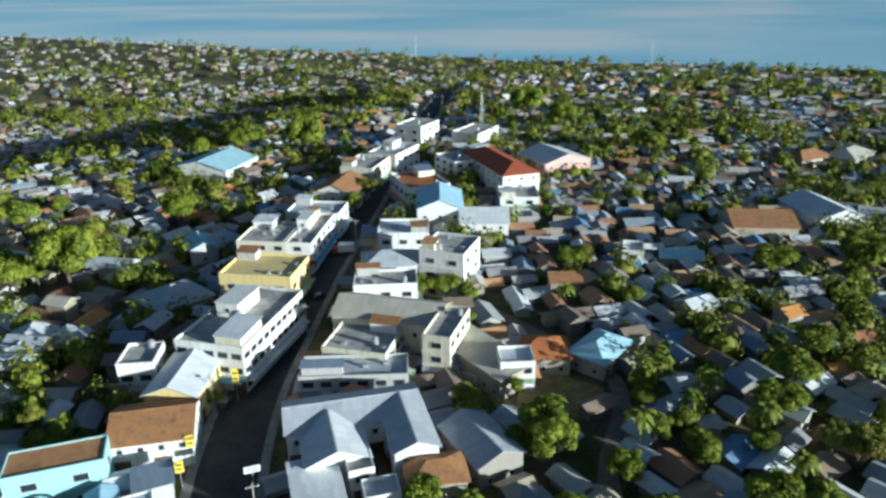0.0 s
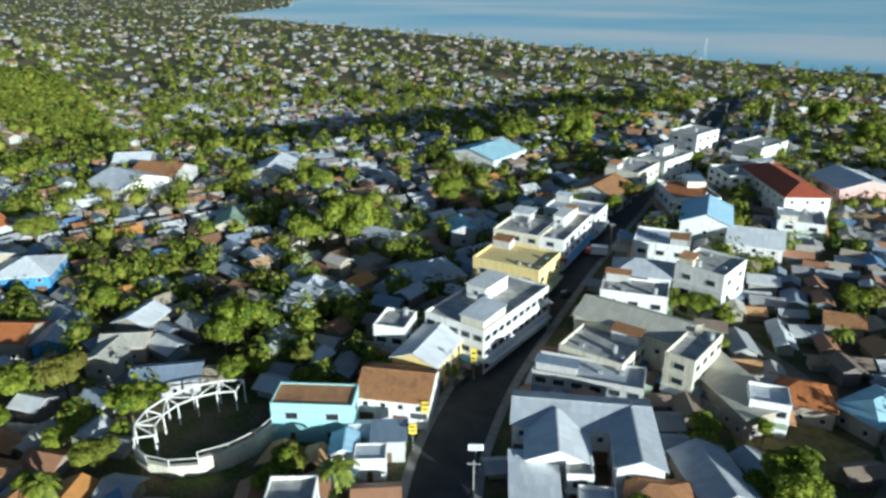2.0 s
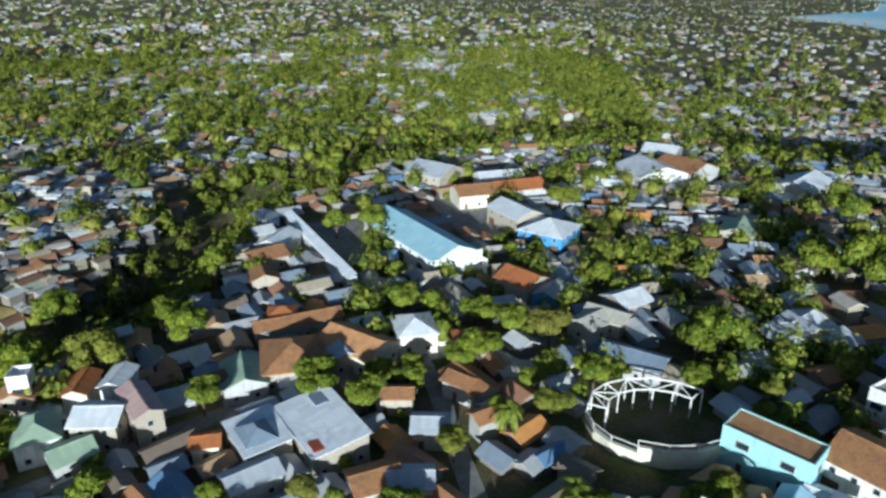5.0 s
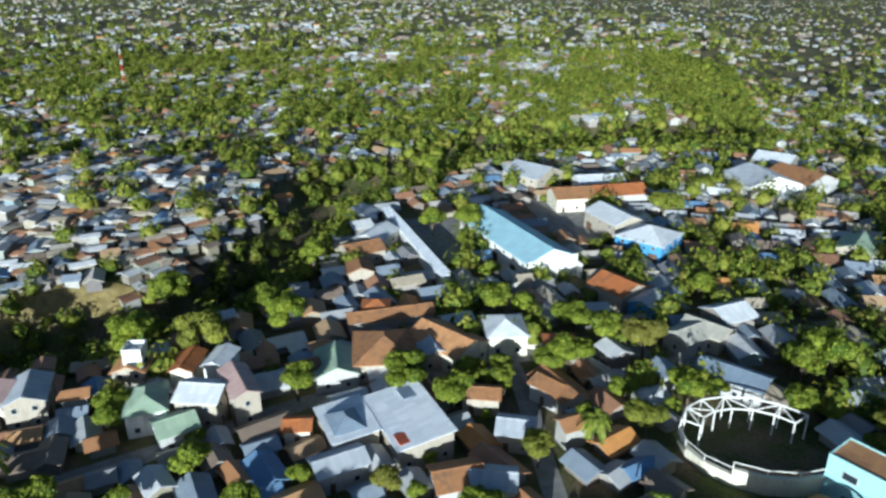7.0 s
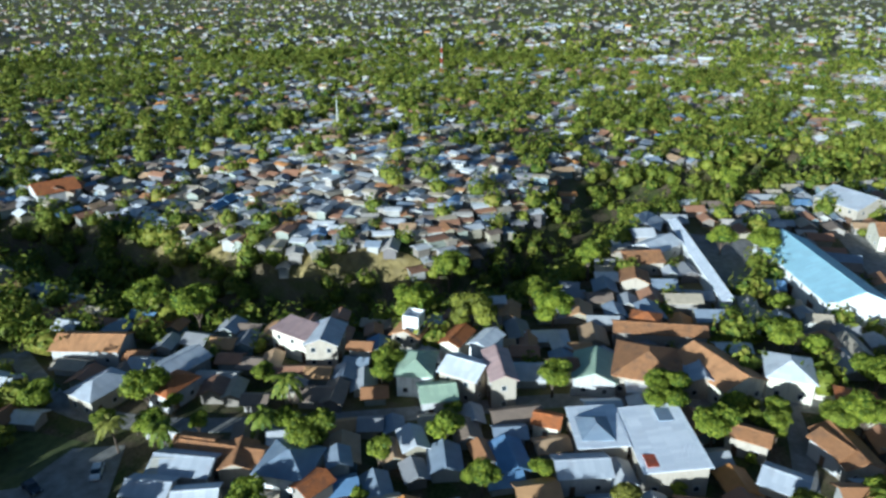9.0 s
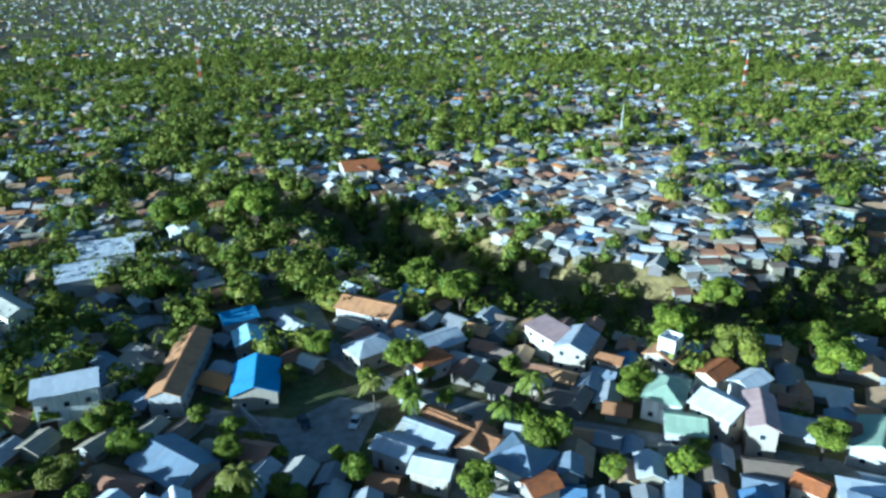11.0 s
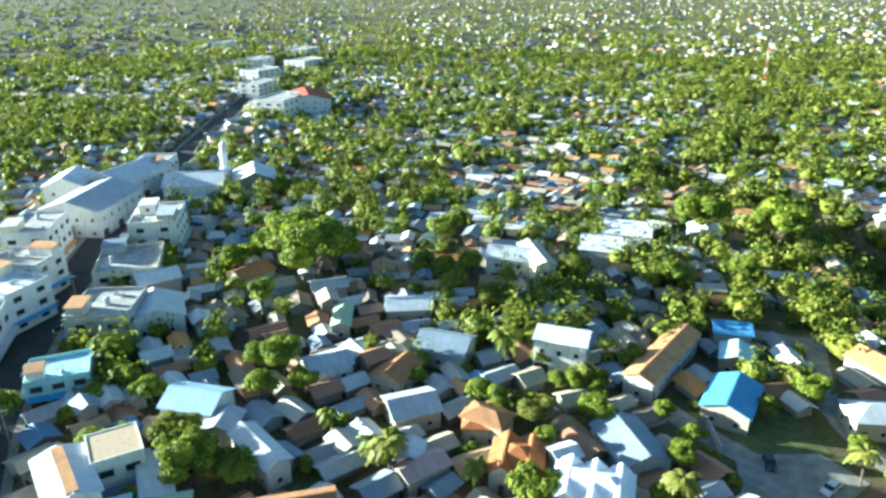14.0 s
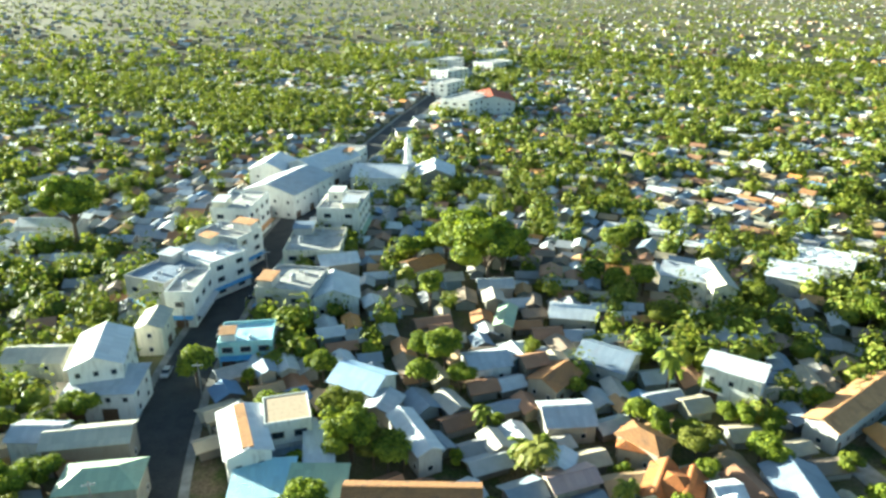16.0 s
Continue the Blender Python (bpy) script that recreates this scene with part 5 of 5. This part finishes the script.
# ---- the trees that stand out ----
stand(0, 46.8, -126.8, 1.32)
stand(3, -14.2, -192.1, 1.54)
stand(3, -23.1, -182.4, 1.36)
stand(1, -7.5, -191.7, 1.41)
stand(4, -2.1, -159.9, 1.44)
stand(1, 2.4, -188.8, 1.09)
stand(3, 12.5, -101.5, 0.95)
stand(1, 15.5, -110.5, 0.93)
stand(1, 8.6, -99.9, 0.77)
stand(3, 110.9, -214.0, 1.89)
stand(1, -60.7, -195.4, 1.17)
stand(1, -59.9, -169.7, 0.90)
stand(0, -52.3, -169.7, 1.13)
stand(1, 29.9, -146.9, 0.90)
stand(0, 20.9, -128.2, 1.03)
stand(1, -7.9, -123.5, 0.67)
stand(1, -48.0, -104.4, 0.64)
stand(0, -58.2, -119.6, 0.75)
stand(2, -14.3, -111.3, 0.60)
stand(1, -148.2, -93.6, 1.31)
stand(1, -139.8, -75.4, 1.27)
stand(3, -18.3, -175.6, 1.78)
stand(1, -48.5, -100.0, 0.82)
stand(2, -73.5, -95.6, 0.90)
stand(0, -61.4, -102.0, 0.63)
stand(0, -76.6, -112.7, 0.92)
stand(1, -57.4, -146.7, 0.94)
stand(1, -85.2, -155.8, 1.03)
stand(0, -109.6, -148.5, 1.17)
stand(1, -58.6, -193.1, 1.32)
stand(0, -130.3, -142.5, 1.22)
stand(2, -77.4, -65.5, 0.80)
stand(0, -65.3, -64.2, 0.70)
stand(10, -95.0, -70.1, 0.85)
stand(2, -73.0, -75.1, 0.66)
stand(1, -102.6, -41.7, 0.62)
stand(1, -139.7, -175.8, 1.80)
stand(3, -155.0, -159.1, 1.61)
stand(1, -121.6, 7.6, 0.88)
stand(0, -114.6, 44.6, 0.64)
stand(2, -110.5, 47.3, 0.72)
stand(1, -90.7, 67.3, 0.83)
stand(10, -89.9, 55.9, 0.93)
stand(1, -88.8, 44.9, 0.72)
stand(1, -96.1, 80.2, 0.90)
stand(1, -127.3, 71.3, 1.00)
stand(1, -120.9, 76.2, 0.99)
stand(1, -115.4, 82.4, 1.10)
stand(1, -141.9, 57.8, 1.04)
stand(0, -140.4, 64.6, 1.01)
stand(1, -198.0, 69.5, 1.19)
stand(0, -203.1, 59.8, 1.32)
stand(0, -163.6, 101.1, 0.81)
stand(0, -161.7, 108.5, 0.82)
stand(0, -137.6, 114.1, 0.95)
stand(0, -162.6, 64.1, 0.93)
stand(3, -191.3, -21.1, 1.04)
stand(4, -180.4, 18.9, 1.38)
stand(4, -255.0, 74.7, 1.62)
stand(3, -148.2, -24.4, 0.95)
stand(3, -143.8, -10.8, 1.02)
stand(3, -149.3, 8.4, 0.94)
stand(1, -159.4, 3.6, 0.95)
stand(0, -96.4, 108.0, 1.27)
stand(2, -94.3, 27.1, 0.63)
stand(0, -91.7, -4.6, 0.93)
stand(1, -131.4, 72.0, 0.90)
stand(1, -97.0, 116.0, 1.16)
stand(0, -99.5, 108.6, 1.13)
stand(0, -89.7, 110.7, 0.71)
stand(1, -85.6, 97.4, 0.81)
stand(0, -46.1, 117.0, 0.60)
stand(0, -136.1, 112.3, 1.13)
stand(1, -107.1, 184.5, 1.21)
stand(1, -111.5, 174.3, 1.01)
stand(0, -89.5, 222.9, 1.48)
stand(3, -65.4, 321.4, 1.69)
stand(1, -93.6, 319.1, 1.57)
stand(0, -110.6, 312.1, 1.66)
stand(1, -29.1, 251.5, 1.01)
stand(0, -32.2, 236.2, 1.22)
stand(0, -78.4, 135.9, 0.60)
stand(1, -193.9, 140.0, 1.15)
stand(0, -136.9, 236.4, 1.11)
stand(1, 3.5, 115.7, 0.64)
stand(3, 18.6, 99.5, 0.87)
stand(1, 13.0, 101.0, 0.68)
stand(0, 39.9, 183.8, 1.19)
stand(1, 35.7, 182.3, 0.92)
stand(1, 38.1, 115.5, 0.60)
stand(10, 51.5, 116.5, 0.90)
stand(10, 57.4, 105.8, 0.94)
stand(1, 55.5, 101.1, 0.64)
stand(0, 43.8, 107.7, 0.82)
stand(3, 29.7, 93.0, 0.62)
stand(1, 0.4, 164.7, 0.83)
stand(1, -5.5, 164.8, 0.83)
stand(1, 6.2, 162.5, 0.60)
stand(1, 69.0, 120.6, 1.09)
stand(1, 79.5, 132.5, 1.05)
stand(3, 114.8, 177.0, 1.26)
stand(1, 88.8, 173.4, 1.28)
stand(0, 47.8, 160.5, 0.90)
stand(3, 47.0, 403.9, 1.82)
stand(3, 64.5, 371.0, 1.45)
stand(1, 94.1, 314.4, 1.55)
stand(3, -101.8, 172.3, 1.60)
stand(1, -138.3, 215.3, 1.43)
stand(1, -91.2, 225.0, 1.36)
stand(0, -101.7, 195.8, 1.14)
stand(1, -113.8, 167.9, 1.32)
stand(1, 4.4, 149.7, 0.60)
stand(11, 31.0, 162.8, 0.81)
stand(1, -10.5, 312.1, 0.99)


# ---- houses that fill the quarters ----
def stock_house(k, detail):
    rng = random.Random(40 + k)
    kind = ("gable", "gable", "hip", "shed", "gable", "hip")[k % 6]
    w, d = rng.uniform(6.5, 10.5), rng.uniform(5.0, 7.0)
    storeys = 2 if k % 8 == 4 else 1
    h = 2.25 * storeys
    rise = {"gable": d * 0.24, "hip": d * 0.28, "shed": 0.9}[kind]
    clay = k % 5 in (1, 3) and kind != "shed"
    ob = part("house", walls_under(w, d, h, rise, kind), WALL_MIX)
    roof = part("roof", {"gable": gable, "hip": hip, "shed": shed}[kind](w, d, h, rise, 0.95), ROOF_CLAY if clay else ROOF_TIN, ob)
    if detail and k % 3 == 0:
        lean = shed(w * 0.6, 2.6, h - 0.9, 0.5, 0.2, 0.1)
        bmesh.ops.transform(lean, matrix=Matrix.Translation((w * 0.1, -d / 2 - 1.4, 0)), verts=lean.verts)
        part("porch_roof", lean, ROOF_TIN, ob)
        part("post", boxes((-w * 0.2, -d / 2 - 2.5, -0.5, -w * 0.2 + 0.14, -d / 2 - 2.36, h - 0.85)), TIMBER, ob)
        part("post", boxes((w * 0.36, -d / 2 - 2.5, -0.5, w * 0.36 + 0.14, -d / 2 - 2.36, h - 0.85)), TIMBER, ob)
    if detail:
        put("door", DOOR, ob, -w * 0.22, -d / 2, 0)
        put("window", WINDOW, ob, w * 0.2, -d / 2, 0.95)
        put("window", WINDOW, ob, w / 2, 0, 0.95, 90)
        if storeys == 2:
            put("window", WINDOW, ob, -w * 0.2, -d / 2, 3.0)
            put("window", WINDOW, ob, w * 0.2, -d / 2, 3.0)
    if detail and k % 3 != 0:
        wing = part("wing", boxes((-w * 0.45, d / 2 - 0.05, -0.5, w * 0.12, d / 2 + 2.6, 1.75)), WALL_MIX, ob)
        lean = shed(w * 0.57, 2.9, 1.75, 0.55, 0.35, 0.1)
        bmesh.ops.transform(lean, matrix=pose(-w * 0.165, d / 2 + 1.35, 0, 0, 0, 180), verts=lean.verts)
        part("wing_roof", lean, ROOF_TIN if k % 4 else ROOF_CLAY, ob)
    ob.location = (0, 0, -400)
    words = f"{'two-storey' if storeys == 2 else 'small'} plastered house with a {'clay-tiled' if clay else 'sheet-metal'} {kind} roof"
    return tagged(ob, words, "house", "houses of the town"), max(w, d) / 2, min(w, d) / 2


NEAR_STOCK = [stock_house(k, True) for k in range(16)]
rng = random.Random(5)
ROAD_XY = np.array(ROADS)
CLEAR_XY = np.array(CLEAR)


def survey(count, r0, r1, power, seed):
    """Spots round the town with what the ground is like there, nearest first."""
    g = np.random.default_rng(seed)
    r = r0 + (r1 - r0) * g.random(count) ** power
    r = r[np.argsort(r + g.uniform(0, 14, count))]
    a = np.radians(g.uniform(-42, 226, count))
    x, y = -r * np.sin(a), r * np.cos(a)
    gap = np.full(count, 99.0)
    street = np.full(count, 99.0)
    for q in ROAD_XY:
        gap = np.minimum(gap, np.hypot(x - q[0], y - q[1]) - q[2])
    for q in MAIN_C:
        street = np.minimum(street, np.hypot(x - q[0], y - q[1]))
    clear = np.zeros(count, bool)
    for cx, cy, cr in CLEAR_XY:
        clear |= (x - cx) ** 2 + (y - cy) ** 2 < cr * cr
    return x, y, r, ravine(x, y), gap, street, clear, wooded(x, y), coast(x) - y, land(x, y), g.random(count)


made, used, MID, SHACKS = 0, set(), [], []
g = np.random.default_rng(77)
for x, y in zip((-252 + g.uniform(-68, 76, 9000)).tolist(), (-50 + g.uniform(-66, 78, 9000)).tolist()):
    q = math.hypot((x + 250) / 60, (y + 50) / 62) + 0.16 * math.sin(x / 11 + y / 7)
    if q > 1 or float(ravine(x, y)) > 7 or wave(x, y, 17, 3) > 0.62:
        continue
    hw, hd = g.uniform(1.7, 3.0), g.uniform(1.3, 2.1)
    if free(x, y, hd * 0.95):
        turn = 40 * math.sin(x / 40 + y / 55) + g.choice((0, 90)) + g.uniform(-12, 12)
        take(x, y, hw, hd, turn)
        SHACKS.append((x, y, hw, hd, turn))
S = survey(90000, 34, 760, 0.75, 12)
ok = (S[8] > 40) & (S[3] < 1.2) & ~S[6] & (S[7] < S[10]) & (S[5] > 8.5)
for x, y, r, deep, gap, street, clear, wood, shore_gap, z, luck in zip(*[c[ok].tolist() for c in S]):
    ob, hw, hd = rng.choice(NEAR_STOCK)
    k = rng.uniform(0.52, 0.84) if y < 0 else rng.uniform(0.58, 0.98)
    if gap < hd * k + 0.3 or not free(x, y, hd * k * 0.92):
        continue
    turn = 25 * math.sin(x / 70 + 0.8) + 30 * math.cos(y / 85) + rng.choice((0, 0, 90, 90)) + rng.uniform(-7, 7)
    take(x, y, hw * k, hd * k, turn)
    if made < 240:
        if ob.name in used:
            ob = copy_thing(ob, pose(0, 0, 0))
        else:
            used.add(ob.name)
        ob.matrix_basis = pose(x, y, z + 0.02, 0, 0, turn) @ Matrix.Scale(k, 4)
        made += 1
    else:
        MID.append((x, y, hw * k * 0.92, hd * k * 0.92, turn))

# ---- trees between the houses, thick in the ravines ----
S = survey(90000, 34, 760, 0.75, 31)
want = np.where(S[3] > 1.2, 0.5 + 0.4 * wave(S[0], S[1], 22, 6), np.maximum(0.14, S[7]) * np.where(S[2] < 260, np.where(S[1] < 0, 1.0, 0.55), 1.0 + 0.25 * green_side(S[0], S[1]))) * np.where(S[6], 0.06, 1.0)
ok = (S[8] > 30) & (S[10] < want) & (S[4] > 0.8) & (S[5] > 13)
GREEN = []
for x, y, deep in zip(S[0][ok].tolist(), S[1][ok].tolist(), S[3][ok].tolist()):
    if free(x, y, 0.7):
        GREEN.append((x, y, deep))
        take(x, y, 1.2, 1.2, 0)
for x, y, deep in GREEN[:330]:
    kind = rng.choice((0, 1, 1, 3, 3, 4, 11)) if deep > 1.2 else rng.choice((0, 0, 1, 1, 2, 2, 4, 5, 5, 10, 11))
    stand(kind, x, y, rng.uniform(0.45, 0.8) if deep > 6 else rng.uniform(0.65, 1.1))
GREEN = GREEN[330:]


# ---- the far town and woods, past counting ----
def far_spots(count, r0, r1, power, seed):
    g = np.random.default_rng(seed)
    r = r0 + (r1 - r0) * g.random(count) ** power
    a = np.radians(g.uniform(-42, 226, count))
    x, y = -r * np.sin(a), r * np.cos(a)
    keep = (coast(x) - y > 28) & (land(x, y) > -76)
    return x[keep], y[keep], g


def clump_cards(x, y, size, per, card, g):
    """Leaf sprays on small uneven crowns at x, y."""
    k = len(x)
    v = g.normal(size=(k, per, 3))
    v /= np.linalg.norm(v, axis=2)[..., None]
    v[..., 2] = np.abs(v[..., 2]) * g.uniform(0.8, 1.9, (k, 1)) - 0.15
    lobes = 1 + 0.35 * np.sin(3 * np.arctan2(v[..., 1], v[..., 0]) + g.uniform(0, 6, (k, 1)))
    centre = np.stack([x, y, land(x, y) + size * 0.9], 1)[:, None, :]
    p = centre + v * (size[:, None] * lobes * g.uniform(0.8, 1.05, (k, per)))[..., None]
    nrm = v + g.normal(size=v.shape) * 0.25
    nrm /= np.linalg.norm(nrm, axis=2)[..., None]
    u = np.cross(nrm, g.normal(size=v.shape))
    u /= np.linalg.norm(u, axis=2)[..., None]
    w = np.cross(nrm, u)
    s = (size * card)[:, None, None] * g.uniform(0.65, 1.4, (k, per, 1))
    return np.stack([p - u * s, p - w * s * 0.65 + nrm * s * 0.2, p + u * s, p + w * s * 0.65 + nrm * s * 0.2], 2).reshape(-1, 3)


g = np.random.default_rng(21)
G = np.array(GREEN)
size = np.where(G[:, 2] > 8, g.uniform(1.6, 3.8, len(G)), np.where(G[:, 2] > 1.2, g.uniform(2.0, 5.0, len(G)), g.uniform(1.6, 4.4, len(G))))
near = np.hypot(G[:, 0], G[:, 1]) < 300
x, y, g = far_spots(24000, 730, 4500, 1.7, 3)
clump = wave(x, y, 48, 2) + 0.7 * wave(x, y, 17, 5) + g.normal(size=len(x)) * 0.5
keep = (ravine(x, y) > 1) | (clump > -0.1 - 0.35 * green_side(x, y))
x, y = x[keep], y[keep]
verts = np.concatenate([clump_cards(G[near, 0], G[near, 1], size[near], 90, 0.17, g), clump_cards(G[~near, 0], G[~near, 1], size[~near], 30, 0.26, g),
                        clump_cards(x, y, g.uniform(2.4, 5.6, len(x)), 16, 0.42, g)])
ico = bmesh.new()
bmesh.ops.create_icosphere(ico, subdivisions=1, radius=1.0)
ICO_V, ICO_F = np.array([tuple(v.co) for v in ico.verts]), np.array([[v.index for v in f.verts] for f in ico.faces])
ico.free()
k = len(G)
mass = ICO_V[None] * (size[:, None, None] * g.uniform(0.66, 0.98, (k, len(ICO_V), 1))) * np.array([1, 1, 0.85]) + np.stack([G[:, 0], G[:, 1], land(G[:, 0], G[:, 1]) + size * 0.8], 1)[:, None, :]
me = bpy.data.meshes.new("foliage")
me.from_pydata(mass.reshape(-1, 3).tolist(), [], (ICO_F[None] + (np.arange(k) * len(ICO_V))[:, None, None]).reshape(-1, 3).tolist())
me.polygons.foreach_set("use_smooth", [True] * len(me.polygons))
me.materials.append(LEAF_FAR)
far_woods = new("far_trees", cards_mesh(verts, LEAF_FAR))
tagged(far_woods, "green trees scattered over the distant hillsides", "trees", kind="stuff")
tagged(part("foliage", me, None, far_woods), kind="stuff")

x, y, g = far_spots(22000, 740, 4300, 1.6, 8)
clump = wave(x, y, 52, 3) + g.normal(size=len(x)) * 0.6
keep = (ravine(x, y) < 1) & (clump > -0.7 + 0.35 * green_side(x, y)) & (np.hypot(x, y) > 745)
x, y = x[keep], y[keep]
k = len(x)
M = np.array(SHACKS + MID)
near = len(M)
x, y, k = np.concatenate([M[:, 0], x]), np.concatenate([M[:, 1], y]), k + near
w, d, h = g.uniform(2.4, 4.8, k), g.uniform(1.9, 3.2, k), g.uniform(1.9, 2.6, k) * np.where(g.random(k) > 0.93, 1.9, 1)
a = np.radians(g.uniform(-20, 20, k) + np.where(g.random(k) > 0.5, 90, 0))
w[:near], d[:near], a[:near] = M[:, 2], M[:, 3], np.radians(M[:, 4])
ca, sa, z = np.cos(a), np.sin(a), land(x, y)


def placed(px, py, pz):
    return np.stack([x + px * ca - py * sa, y + px * sa + py * ca, z + pz], 1)


rise = d * np.where(np.arange(k) < len(SHACKS), 0.26, 0.46)
wall = np.stack([placed(sx * w, sy * d, hz) for hz in (-1.0 + 0 * h, h) for sx, sy in ((-1, -1), (1, -1), (1, 1), (-1, 1))]
                + [placed(-w, 0 * d, h + rise), placed(w, 0 * d, h + rise)], 1).reshape(-1, 3)
faces = [f for i in range(0, k * 10, 10) for f in ((i, i + 1, i + 5, i + 4), (i + 2, i + 3, i + 7, i + 6), (i + 1, i + 2, i + 6, i + 9, i + 5), (i + 3, i, i + 4, i + 8, i + 7))]
me = bpy.data.meshes.new("walls")
me.from_pydata(wall.tolist(), [], faces)
me.materials.append(island_palette("far_plaster", [(p, c) for p, c in WALLS]))
far_houses = tagged(new("far_houses", me), "pale houses of the distant town", "houses", kind="stuff")
o = 0.75
eave = h - o * rise / d
top = np.stack([placed(sx * (w + o), sy * (d + o), eave) for sx, sy in ((-1, -1), (1, -1), (1, 1), (-1, 1))]
               + [placed(-w - o, 0 * d, h + rise), placed(w + o, 0 * d, h + rise)]
               + [placed(sx * (w + o), sy * (d + o), eave + 0.2) for sx, sy in ((-1, -1), (1, -1), (1, 1), (-1, 1))]
               + [placed(-w - o, 0 * d, h + rise + 0.2), placed(w + o, 0 * d, h + rise + 0.2)], 1).reshape(-1, 3)
faces = [tuple(i + j for j in f) for i in range(0, k * 12, 12)
         for f in ((6, 7, 11, 10), (8, 9, 10, 11), (0, 4, 5, 1), (2, 5, 4, 3), (0, 1, 7, 6), (2, 3, 9, 8), (1, 5, 11, 7), (5, 2, 8, 11), (3, 4, 10, 9), (4, 0, 6, 10))]
me = bpy.data.meshes.new("roofs")
me.from_pydata(top.tolist(), [], faces)
me.materials.append(island_palette("far_roofs", [(p * 0.86, c) for p, c in TIN] + [(0.86 + p * 0.14, c) for p, c in CLAY]))
roofs = part("far_roofs", me, None, far_houses)
tagged(roofs, kind="stuff")
for ob in [o for o in scene.objects if o.parent is None and o.location.z < -300]:
    for c in list(ob.children_recursive) + [ob]:
        bpy.data.objects.remove(c)
